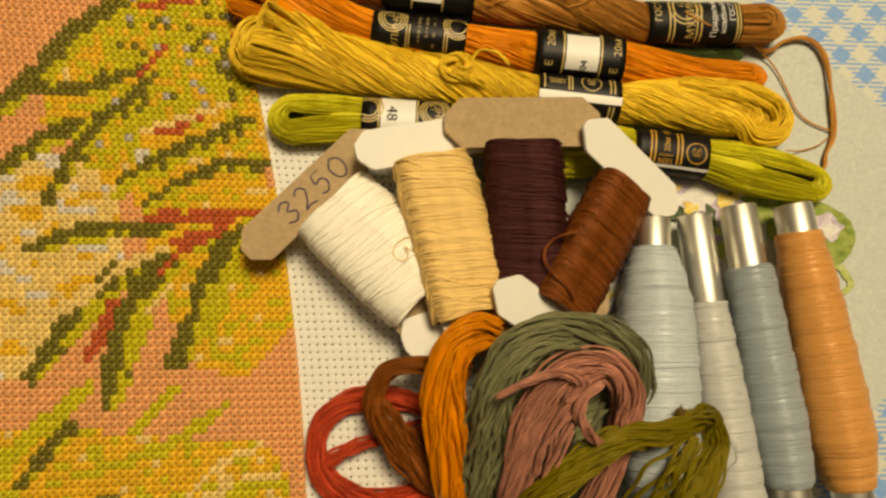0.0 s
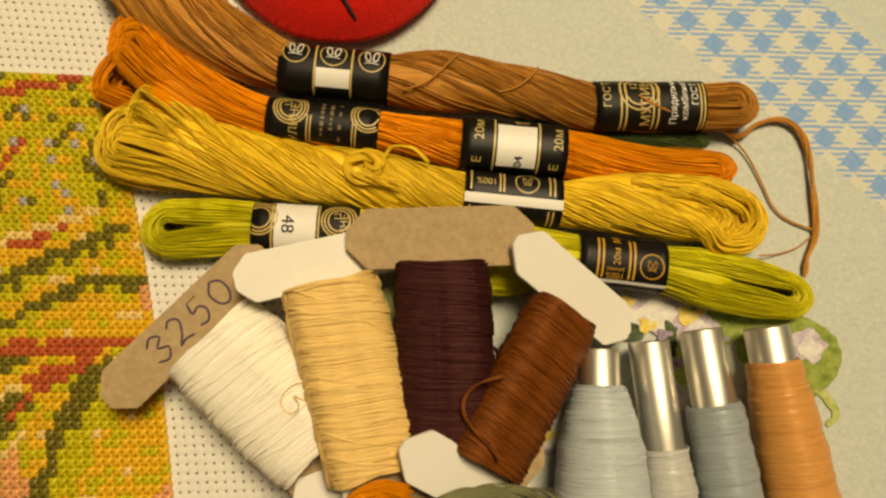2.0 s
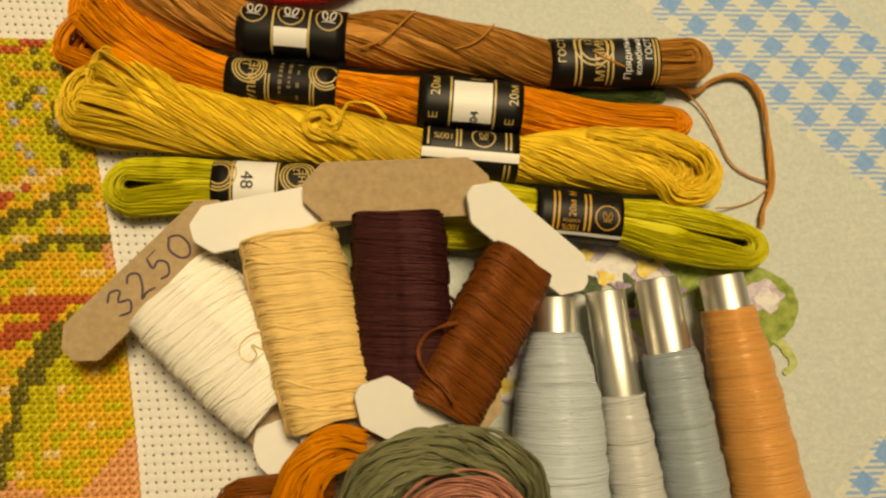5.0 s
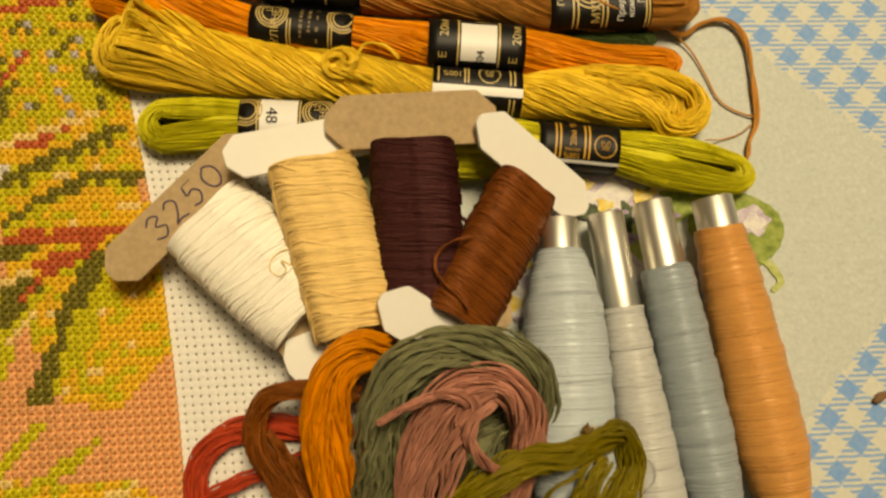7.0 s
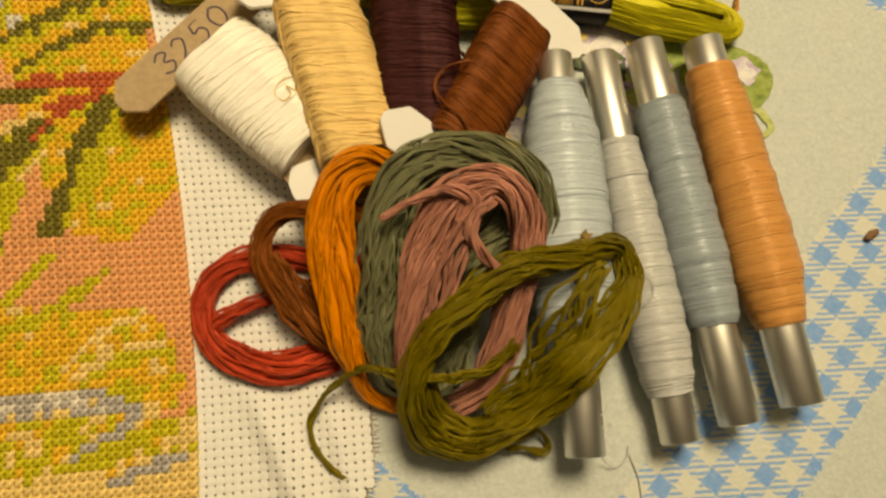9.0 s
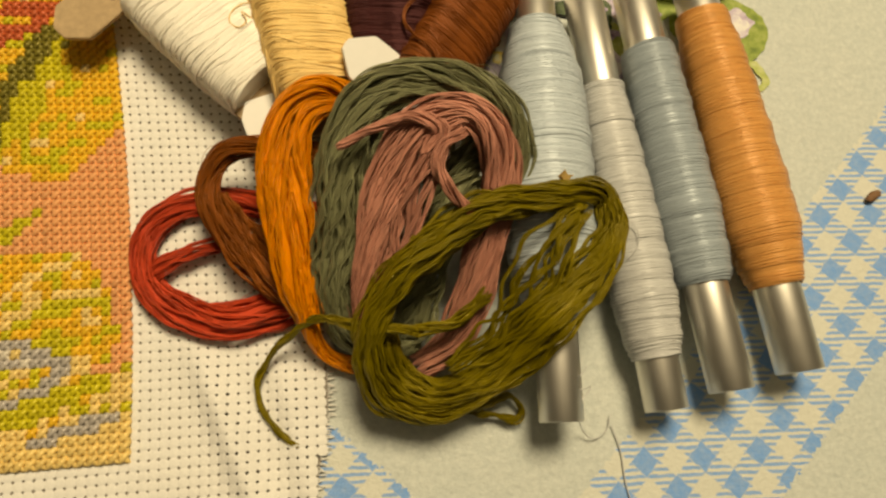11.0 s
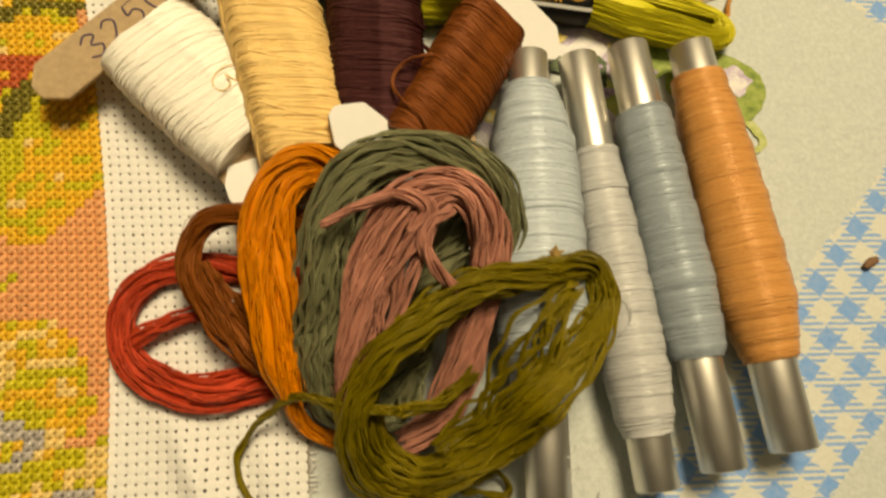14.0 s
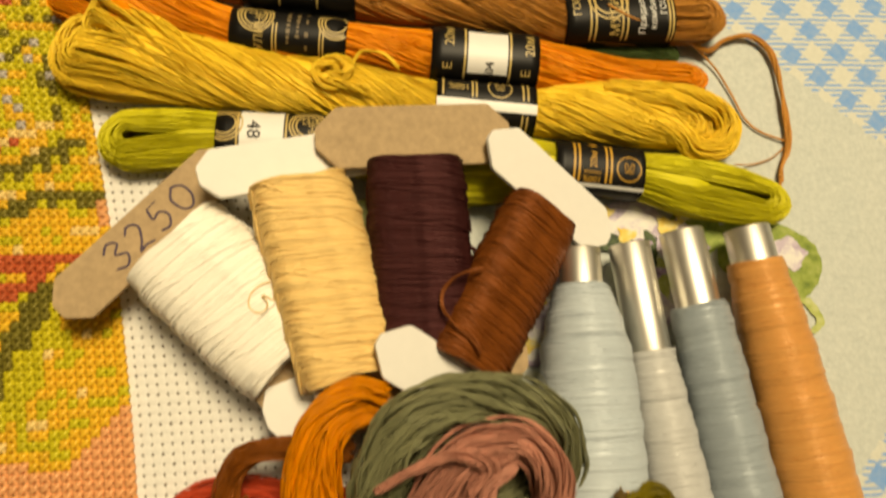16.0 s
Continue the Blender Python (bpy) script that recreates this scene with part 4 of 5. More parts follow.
yellow = skein("yellow", "sunny yellow floss skein with a black paper band", [
    (-31, 76.5, 6, 7, 5), (-24, 74.5, 6.2, 7.8, 5.2), (-12, 71.5, 6, 7.3, 5.2), (5, 69, 5.6, 6.4, 5), (18, 67.8, 5.4, 6.2, 4.8), (28, 66.4, 5.2, 5.2, 4.6), (37, 65.2, 5, 4.6, 4.3), (47, 64.2, 5, 4.6, 4.3),
    (57, 63.4, 5, 4.8, 4.4), (66, 63.8, 5.4, 6.4, 5), (76, 63.2, 5.4, 6.6, 5), (84, 61.8, 5.2, 6.0, 4.6), (89, 60.8, 5, 5.0, 4.2)],
    92, 3.0, (6, 7), 13, 0.04, 0.16, 0.16, bands=((34, 60),), lobes=((0.3, 0.7), (1.1, 0.0), (1.3, -0.5), (0.8, -0.3)))
rng = np.random.default_rng(131)
coil = [(72, 66, 8.6, 2.4, 1.6), (81, 66, 8.4, 2.8, 1.8), (90, 65.4, 7.6, 3.2, 2.2), (97, 63.4, 6.4, 3.2, 2.6), (99.6, 59.4, 5.6, 3, 2.6), (97, 55.6, 5.4, 2.8, 2.4), (91.6, 55, 6.4, 2.6, 2), (88.6, 57.6, 7.6, 2.4, 1.8), (84, 60, 8, 2.2, 1.6), (76, 61.6, 8, 2, 1.6)]
tagged(tube_mesh("floss", bundle(rng, coil, 260, 0.5, 90, 0.12), 0.16 * MM, FLOSS["yellow"], yellow, sides=4), kind="stuff")
sl, band = banded(yellow, (37.0, 65.0, 5.1), (57.4, 63.2, 5.1), 5.2, 4.9, "black paper band with a white stripe and gold lettering")
sl.patch("white_stripe", 0.0, sl.length, -2.3 * MM, -0.3 * MM, PAPER, band)
sl.text("100%", 4.4 * MM, 2.4 * MM, 2.0 * MM, GOLD, band, turn=180)
for a in (1.2, 7.2, 8.0, 17.6, 18.6):
    sl.patch("printed_line", (a - 0.18) * MM, (a + 0.18) * MM, 0.3 * MM, 5.5 * MM, GOLD, band)
    sl.patch("printed_line", (a - 0.18) * MM, (a + 0.18) * MM, -7 * MM, -2.8 * MM, GOLD, band)
sl.ring("printed_ring", 12.8 * MM, 3.0 * MM, 2.3 * MM, 2.55 * MM, GOLD, band)
sl.loops(12.8 * MM, 2.8 * MM, 1.7 * MM, GOLD, band)
sl.text("100%", 4.4 * MM, -3.6 * MM, 1.8 * MM, GOLD, band, turn=180)

green = skein("green", "lime green floss skein with two black paper bands", [
    (-22.5, 57, 4.6, 6.2, 4.2), (-14, 57.4, 4.6, 6.0, 4.2), (-5, 57.6, 4.6, 5.0, 4.2), (5, 57.2, 4.6, 4.8, 4.2), (15, 56.6, 4.6, 5.0, 4.2), (28, 54.4, 4.6, 6.5, 4.2), (44, 51.6, 4.6, 8.2, 4.2), (55, 51.8, 4.6, 6.0, 4.2), (62, 51.5, 4.6, 4.9, 4.3),
    (70, 50.6, 4.6, 4.7, 4.3), (79, 49.6, 4.6, 4.8, 4.3), (88, 47.8, 4.6, 6.2, 4.3), (99, 45.6, 4.4, 6.2, 4), (105, 44.4, 4, 5.2, 3.4)],
    88, 0.0, (6.0, 7.0), 14, 0.13, 0.10, 0.15, bands=((-9, 18), (58, 82)))
sl, band = banded(green, (-6.0, 57.4, 4.8), (15.5, 56.6, 4.8), 5.3, 4.7, "black paper band with gold rings and a white field")
for a in (1.6, 17.5):
    for r in (2.2, 2.9, 3.5):
        sl.ring("printed_ring", a * MM, 1.6 * MM, (r - 0.16) * MM, (r + 0.16) * MM, GOLD, band)
sl.text("12", 17.2 * MM, 2.4 * MM, 1.9 * MM, GOLD, band)
sl.text("МУЛИНЕ", 18.6 * MM, -1.8 * MM, 2.2 * MM, GOLD, band)
sl.patch("white_field", 4.6 * MM, 12.9 * MM, -6.0 * MM, 5.8 * MM, PAPER, band)
for a in (4.1, 13.4):
    sl.patch("printed_line", (a - 0.18) * MM, (a + 0.18) * MM, -6 * MM, 5.8 * MM, GOLD, band)
sl.text("48", 7.2 * MM, 0.4 * MM, 3.6 * MM, BLACKINK, band, turn=-90, lift=0.00035)
sl, band = banded(green, (60.8, 51.6, 4.8), (79.0, 49.6, 4.8), 5.3, 4.8, "dark brown paper band with amber lettering and a white edge")
AMBER = plain("amber_ink", (0.55, 0.30, 0.03), 0.45, grain=0.2, scale=900.0)
for a in (3.6, 4.6, 10.2, 11.2):
    sl.patch("printed_line", (a - 0.22) * MM, (a + 0.22) * MM, -3.8 * MM, 4.8 * MM, AMBER, band)
sl.text("20м", 7.5 * MM, 0.8 * MM, 2.1 * MM, AMBER, band)
sl.text("М", 7.6 * MM, 4.6 * MM, 2.2 * MM, AMBER, band)
sl.text("100%", 7.3 * MM, -3.2 * MM, 1.8 * MM, AMBER, band, turn=180)
sl.text("хлопок", 7.3 * MM, -1.9 * MM, 1.1 * MM, AMBER, band, turn=180)
sl.ring("printed_ring", 14.8 * MM, -0.6 * MM, 2.35 * MM, 2.6 * MM, AMBER, band)
sl.loops(14.8 * MM, -0.8 * MM, 1.8 * MM, AMBER, band)
sl.patch("white_stripe", 2.0 * MM, sl.length, -5.0 * MM, -4.2 * MM, PAPER, band)

hidden = skein("dark_green", "bottle green floss skein lying under the brown and orange skeins", [(52, 80.6, 2, 2.5, 1.6), (70, 80.2, 2, 2.6, 1.6), (84, 79.5, 2, 2.6, 1.6), (89, 79, 2, 2.2, 1.4)], 24, 0.0, (3, 3), 15)

# ---- loose ends beside the skeins ----
def loose_thread(label, kind, pts, count, radius, seed, hw=0.5):
    rng = np.random.default_rng(seed)
    rows = [(x, y, z, hw, hw * 0.8) for x, y, z in pts]
    ob = tube_mesh("loose_thread", bundle(rng, rows, count, 1.5, 60, 0.1) if count > 1 else [spline([(x, y, z) for x, y, z in pts], 60) * MM], radius * MM, FLOSS[kind])
    return tagged(ob, label, "thread", "loose threads")


loose_thread("tan brown floss tail curling over the oilcloth", "brown", [(94, 82, 4), (99.5, 80.2, 2), (104, 83.4, 1.6), (110.5, 84.4, 1.5), (114.8, 80.3, 1.5), (116, 70, 1.4), (116.2, 59, 1.4), (113.8, 52.8, 1.3), (112.5, 48.4, 1.8)], 7, 0.24, 31, 0.5)
loose_thread("thin tan thread tied across the brown skein and oilcloth", "brown", [(74, 86, 10.2), (79.4, 83.4, 9.6), (86.8, 81.6, 8.0), (94, 80.8, 4.5), (99, 79, 1.4), (102, 75.6, 0.8), (104.8, 69.8, 0.6), (107, 64.4, 0.6), (110.5, 61.2, 0.6), (117, 58.7, 0.9)], 1, 0.26, 32)
loose_thread("thin tan thread end on the oilcloth", "brown", [(116.4, 58.6, 0.7), (112, 55.2, 0.6), (107, 53.6, 0.8), (102, 53, 2.5)], 1, 0.18, 33)
loose_thread("stray tan filament over the brown skein", "brown", [(24, 86, 10), (29, 87.5, 11), (33, 91, 11.6), (36, 94.5, 10.6)], 1, 0.22, 34)
loose_thread("stray tan filament over the brown skein", "brown", [(44, 86, 10), (48, 87, 10.8), (51, 89.5, 10.6), (53, 92.4, 9.0)], 1, 0.22, 36)
loose_thread("small curl of yellow thread on its skein", "yellow", [(24, 66, 10.2), (18, 66.5, 10.8), (14, 67.4, 10.9), (13.2, 70, 11), (16.5, 71.8, 10.8), (19.5, 70.4, 11), (18.4, 68.2, 11.2), (15.8, 69.2, 11.2)], 24, 0.15, 37, 1.1)
loose_thread("arched yellow filament above its skein", "yellow", [(20, 70.5, 10), (22, 73.4, 11.4), (26, 73, 11.5), (30, 70.4, 10)], 2, 0.2, 38, 0.3)

# ---- bobbins ----
BOBBINS = "card bobbins of floss"


def rounded_plate(outline, thick, frame_m, material, name, parent, label="", corner=1.6):
    bm = bmesh.new()
    loop, n = [Vector(p) for p in outline], len(outline)
    pts = []
    for k in range(n):
        p, a, b = loop[k], loop[k - 1], loop[(k + 1) % n]
        ra, rb = min(corner, (a - p).length * 0.45), min(corner, (b - p).length * 0.45)
        e, f = p + (a - p).normalized() * ra, p + (b - p).normalized() * rb
        for t in (0, 0.33, 0.67, 1):
            pts.append(e * (1 - t) ** 2 + p * 2 * t * (1 - t) + f * t * t)
    bm.faces.new([bm.verts.new((p.x * MM, p.y * MM, 0)) for p in pts])
    face = bm.faces[:]
    ext = bmesh.ops.extrude_face_region(bm, geom=face)
    bmesh.ops.translate(bm, vec=(0, 0, thick * MM), verts=[v for v in ext["geom"] if isinstance(v, bmesh.types.BMVert)])
    bmesh.ops.recalc_face_normals(bm, faces=bm.faces[:])
    edges = [e for e in bm.edges if len(e.link_faces) == 2 and e.calc_face_angle(0) > 1.0]
    bmesh.ops.bevel(bm, geom=edges, offset=0.12 * MM, segments=2, affect="EDGES")
    bmesh.ops.transform(bm, matrix=frame_m, verts=bm.verts)
    return part(name, bm, material, parent, label, smooth=False)


def bobbin(kind, label, top, foot, body, half, thick, flange, cards, seed, slant=2.0, tilt=0.0, foot_half=None, foot_shift=0.0, pitch=0.32, radius=0.21, aside=0.0, roll=0.0, foot_tilt=0.0):
    """top, foot: middles of the two card ends (x, y, z); body: where the winding starts and ends along the card, in millimetres."""
    rng = np.random.default_rng(seed)
    a, b = Vector(top) * MM, Vector(foot) * MM
    axis = (b - a).normalized()
    side = axis.cross(Vector((0, 0, 1))).normalized() * -1
    up = side.cross(axis)
    if up.z < 0:
        up = -up
    lean = Matrix.Rotation(radians(roll), 3, -axis)
    side, up = lean @ side, lean @ up
    turn = Matrix((side, -axis, up)).transposed().to_4x4()
    frame_m = Matrix.Translation(a) @ turn @ pose(0, 0, 0, 0, 0, tilt)
    frame_f = Matrix.Translation(b) @ turn @ pose(0, 0, 0, 0, 0, foot_tilt)
    ob = thing("floss_bobbin", label, "bobbin", BOBBINS)
    length = (b - a).length / MM
    fl, fw, cut = flange
    end_card, foot_card = cards
    shape = [(-fl, -fw + cut), (-fl + cut, -fw), (fl - cut, -fw), (fl, -fw + cut), (fl, fw - cut), (fl - cut, fw), (-fl + cut, fw), (-fl, fw - cut)]
    rounded_plate(shape, 1.1, frame_m, end_card, "card_end", ob, "cut card end of the bobbin", 0.6)
    fh = foot_half or fl
    shape = [(x * fh / fl + foot_shift, y) for x, y in shape]
    rounded_plate(shape, 1.1, frame_f, foot_card, "card_end", ob, "cut card end of the bobbin", 0.6)
    hw = half * 0.8
    rounded_plate([(-hw, -1), (hw, -1), (hw, -length + 1), (-hw, -length + 1)], 1.0, Matrix.Translation(a - up * 0.0012) @ turn, end_card, "card_waist", ob, "", 0.3)
    loops = []
    th = np.linspace(0, 2 * math.pi, 29)[:-1]
    A, Sd, Up = np.array(axis), np.array(side), np.array(up)
    start, stop = body
    core, cf, rows, n = [], [], 16, len(th)
    for k in range(rows + 1):
        z0 = start - 0.2 + (stop - start + 0.4) * k / rows
        c, d = np.cos(th), np.sin(th)
        sk = 0.975 * (1 - 0.05 * (2 * k / rows - 1) ** 4)
        q = np.array(a)[None] + (A[None] * z0 + Sd[None] * (aside + half * sk * np.sign(c) * np.abs(c) ** 0.62)[:, None] + Up[None] * (thick * sk * np.sign(d) * np.abs(d) ** 0.75 + 0.5)[:, None]) * MM
        q[:, 2] = np.maximum(q[:, 2], 0.0011)
        core += [tuple(v) for v in q]
    for k in range(rows):
        cf += [(k * n + j, k * n + (j + 1) % n, (k + 1) * n + (j + 1) % n, (k + 1) * n + j) for j in range(n)]
    cf += [tuple(range(n)), tuple(rows * n + j for j in range(n))[::-1]]
    mesh_ob("thread_core", core, cf, FLOSS[kind], ob)
    for layer, (scale, sl, every) in enumerate(((0.96, -0.6, 1.2), (0.99, 1.0, 0.75), (1.005, 0.9, 0.9), (1.03, 1.2, 6.0))):
        s = start
        while s < stop:
            k = scale * (1 + rng.uniform(-0.015, 0.02)) * (1 - 0.05 * ((2 * (s - start) / (stop - start) - 1) ** 4))
            k *= 1 + 0.016 * math.sin(s * 0.9 + seed) + 0.010 * math.sin(s * 2.3 + 2 * seed)
            skew = sl * slant * (rng.uniform(0.7, 1.3) if layer < 3 else rng.uniform(0.2, 2.4))
            bow = rng.uniform(-0.22, 0.22)
            c, d = np.cos(th), np.sin(th)
            x = aside + half * k * np.sign(c) * np.abs(c) ** 0.62 + rng.uniform(-0.15, 0.15)
            z = thick * k * np.sign(d) * np.abs(d) ** 0.75
            along = np.clip(s + skew * c * np.sign(d + 1e-6) * np.abs(d) ** 0.2 + bow * (1 - c * c) + rng.uniform(-0.1, 0.1), start - 0.5, stop + 0.5)
            q = np.array(a)[None] + (A[None] * along[:, None] + Sd[None] * x[:, None] + Up[None] * (z + 0.5)[:, None]) * MM
            q += rng.normal(0, 0.03 * MM, q.shape)
            q[:, 2] = np.maximum(q[:, 2], 0.0012)
            loops.append(q)
            s += pitch * every * rng.uniform(0.8, 1.2)
    tagged(tube_mesh("wound_thread", loops, radius * MM, FLOSS[kind], ob, closed=True), kind="stuff")
    tagged(tube_mesh("loose_fibre", flyaways(rng, loops, 26, 0.9), 0.06 * MM, FLOSS[kind], ob, sides=4), kind="stuff")
    return ob, frame_m


b_white, m_white = bobbin("white", "cream white floss wound on a brown card bobbin marked in ink", (-17.0, 37.4, 9.4), (14.6, 6.6, 9.6), (5.5, 35.2), 10.6, 5.6, (20.5, 5.0, 3.4), (KRAFT, CARD), 41, 1.4, foot_half=10.5, radius=0.3, foot_tilt=-26, aside=1.8)
b_tan, m_tan = bobbin("tan", "wheat coloured floss wound on a bobbin of white and brown card", (9.2, 49.3, 13.4), (21.4, 5.2, 12.6), (4.6, 40.6), 9.2, 5.0, (17.2, 4.7, 3.0), (CARD, KRAFT), 42, 2.2, radius=0.3, foot_half=9, foot_shift=2, roll=16)
b_plum, m_plum = bobbin("plum", "dark plum floss wound on a brown card bobbin", (31.8, 54.3, 14.2), (33.4, 12.0, 11.0), (5.2, 40.0), 9.0, 5.0, (18.4, 5.9, 4.0), (KRAFT, KRAFT), 43, 1.0)
b_chest, m_chest = bobbin("chestnut", "chestnut brown floss wound on a white card bobbin", (58.2, 44.6, 11.2), (37.4, 7.8, 13.4), (5.0, 38.0), 7.6, 5.0, (16.6, 5.1, 4.0), (CARD, CARD), 44, 1.2, tilt=-4, aside=0.6, roll=22)


def ink_digits(parent, m):
    """A pen-written number along the card end."""
    digits = [
        [[(0, 3.6), (1.4, 4.6), (2.6, 3.7), (1.3, 2.6), (2.7, 1.6), (1.6, 0.2), (-0.1, 0.9)]],
        [[(0, 3.7), (1.1, 4.6), (2.3, 3.6), (1.3, 1.6), (0, 0.3), (1.2, 0.6), (2.7, 0.2)]],
        [[(2.6, 4.6), (0.7, 4.5)], [(0.7, 4.5), (0.4, 2.7), (1.7, 3.0), (2.5, 1.8), (1.5, 0.3), (0, 0.6)]],
        [[(1.4, 4.5), (0.1, 3.1), (0.4, 0.9), (1.7, 0.2), (2.8, 1.6), (2.7, 3.6), (1.4, 4.5), (0.9, 4.1)]],
    ]
    for k, strokes in enumerate(digits):
        rows = []
        for st in strokes:
            p = spline(st, 26) if len(st) > 2 else np.array(st, float)
            rows.append([m @ Vector(((x * 1.25 - 8.6 + k * 5.1) * MM, (y * 1.25 - 2.6) * MM, 1.13 * MM)) for x, y in p])
        tube_mesh("ink_digit", rows, 0.23 * MM, PURPLE, parent, sides=6, flat=0.3)


ink_digits(b_white, m_white)
loose_thread("small wheat floss loop between two bobbins", "tan", [(7.4, 26.6, 15.6), (4.6, 26.2, 16), (2.6, 24.4, 16), (2.4, 22.2, 16), (4.2, 21.0, 16.2), (5.6, 22.4, 16.4), (4.6, 24.2, 16.6), (7.2, 22.8, 15.6)], 1, 0.12, 45)
loose_thread("loose chestnut floss loop beside its bobbin", "chestnut", [(43.4, 28.0, 19.5), (39.4, 26.6, 19.4), (36.2, 24.0, 19), (35.6, 20.8, 19), (37.4, 17.8, 19.4), (40.4, 15.6, 20), (42.6, 12.6, 20.4)], 2, 0.2, 46, 0.3)

loose_thread("dark plum floss end standing off its bobbin", "plum", [(24.5, 33, 11), (22.6, 32.4, 12), (23.4, 31, 12.4), (26, 31.4, 13)], 2, 0.3, 47, 0.4)
loose_thread("dark plum floss end standing off its bobbin", "plum", [(40, 33.6, 13), (42.8, 32.6, 13), (42.6, 30.4, 13), (40.4, 30.8, 13.6)], 2, 0.3, 48, 0.4)

# ---- metal spools ----
SPOOLS = "steel tubes wound with silk"


def spool(kind, label, top, foot, wound, axis_z, tube_r, seed, clip=0.0):
    """wound: (share along the tube, radius in millimetres) of the winding's outline."""
    rng = np.random.default_rng(seed)
    a, b = Vector((top[0], top[1], axis_z)) * MM, Vector((foot[0], foot[1], axis_z - 0.4)) * MM
    length = (b - a).length
    m = Matrix.Translation(a) @ (b - a).to_track_quat("Z", "Y").to_matrix().to_4x4()
    ob = thing("thread_spool", label, "spool", SPOOLS, at=a)
    ob.matrix_world = m
    n = 40
    prof = [(0, tube_r - 0.15), (0.0002, tube_r), (0.02, tube_r), (length / 2, tube_r), (length - 0.02, tube_r), (length - 0.0002, tube_r), (length, tube_r - 0.15), (length, tube_r - 0.7), (length - 0.001, tube_r - 0.75), (0.001, tube_r - 0.75), (0, tube_r - 0.7)]
    verts, faces = [], []
    for z, r in prof:
        verts += [(r * MM * math.cos(g), r * MM * math.sin(g), z) for g in np.arange(n) * 2 * math.pi / n]
    for i in range(len(prof)):
        for j in range(n):
            i2, j2 = (i + 1) % len(prof), (j + 1) % n
            faces.append((i * n + j, i * n + j2, i2 * n + j2, i2 * n + j))
    tube = mesh_ob("steel_tube", verts, faces, METAL, ob, "dull steel tube, open at both ends")
    p = spline([(s * length / MM, r, 0) for s, r in wound], 120)
    s_at, r_at = p[:, 0], p[:, 1]
    core, cf, rows = [], [], 160
    zs = np.linspace(s_at[0], s_at[-1], rows)
    waves = [(w, rng.uniform(0.75, 1.3) * f, rng.uniform(0, 6.3)) for w, f in ((0.11, 0.75), (0.09, 1.5), (0.05, 3.1))]

    def ridge(z):
        return sum(w * math.sin(f * z + ph) for w, f, ph in waves)

    for z in zs:
        r = np.interp(z, s_at, r_at) + ridge(z) + 0.05
        core += [(r * MM * math.cos(g), r * MM * math.sin(g), z * MM) for g in np.arange(n) * 2 * math.pi / n]
    for i in range(rows - 1):
        for j in range(n):
            cf.append((i * n + j, i * n + (j + 1) % n, (i + 1) * n + (j + 1) % n, (i + 1) * n + j))
    mesh_ob("winding_core", core, cf, FLOSS[kind], ob)
    coils, z = [], s_at[0]
    g = np.arange(30) * 2 * math.pi / 30
    while z < s_at[-1]:
        r = np.interp(z, s_at, r_at) + ridge(z) + rng.uniform(-0.018, 0.018)
        lean, ph = rng.uniform(0.1, 0.6), rng.uniform(0, 6.3)
        g = np.arange(30) * 2 * math.pi / 30 + rng.uniform(0, 0.2)
        zz = z + lean * np.sin(g + ph)
        coils.append(np.stack([r * np.cos(g), r * np.sin(g), np.clip(zz, s_at[0] - 0.2, s_at[-1] + 0.2)], 1) * MM)
        z += rng.uniform(0.12, 0.21)
    tagged(tube_mesh("wound_silk", coils, 0.19 * MM, FLOSS[kind], ob, sides=4, closed=True), kind="stuff")
    return ob


spool("ice", "steel tube wound with pale ice blue silk under the olive hank", (63.3, 32.8), (62.8, -54.0), [(0.085, 4.9), (0.11, 5.8), (0.2, 7.8), (0.28, 8.7), (0.45, 9.2), (0.58, 9.0), (0.68, 7.6), (0.77, 5.2), (0.80, 4.5)], 10.6, 4.1, 51)
spool("pearl", "steel tube wound with pearl grey silk", (74.6, 34.3), (83.9, -52.5), [(0.245, 4.5), (0.3, 4.8), (0.45, 5.5), (0.6, 6.0), (0.74, 6.2), (0.82, 5.7), (0.865, 5.0), (0.885, 4.6)], 7.6, 4.1, 52)
spool("steel", "steel tube wound with greyish blue silk", (85.3, 36.7), (96.6, -49.3), [(0.175, 4.9), (0.2, 5.5), (0.35, 5.9), (0.5, 6.2), (0.6, 6.3), (0.68, 5.9), (0.745, 5.3), (0.76, 4.8)], 8.4, 4.3, 53)
spool("peach", "steel tube wound with peach orange silk", (99.4, 37.3), (111.0, -46.1), [(0.085, 5.0), (0.11, 5.4), (0.25, 6.5), (0.45, 7.2), (0.6, 7.5), (0.68, 7.2), (0.75, 6.0), (0.79, 5.1), (0.80, 4.8)], 8.0, 4.5, 54)
loose_thread("thin grey silk end curling round a steel tube", "pearl", [(68, -36, 9), (63, -39, 11), (59.5, -43, 9), (60, -47, 10), (65, -48.5, 13), (68.5, -48, 11), (66, -51, 12), (68, -55, 4), (71, -57.5, 1), (74, -56, 0.6), (75, -53, 0.6)], 1, 0.12, 55)
loose_thread("fine grey silk filament over the steel tube", "pearl", [(59.6, -44, 9), (62, -46.4, 12.4), (66, -46, 13), (68.4, -44, 10)], 1, 0.1, 56)
loose_thread("stray white filament beside the olive hank", "pearl", [(75, -17, 14), (78.5, -18.5, 14.5), (79, -22, 14), (77, -24.5, 13.4)], 1, 0.1, 57)
loose_thread("long pale thread lying on the oilcloth", "pearl", [(75, -55, 0.5), (76.5, -60, 0.4), (77, -66, 0.4), (78.5, -74, 0.4), (78, -84, 0.4)], 1, 0.13, 58)

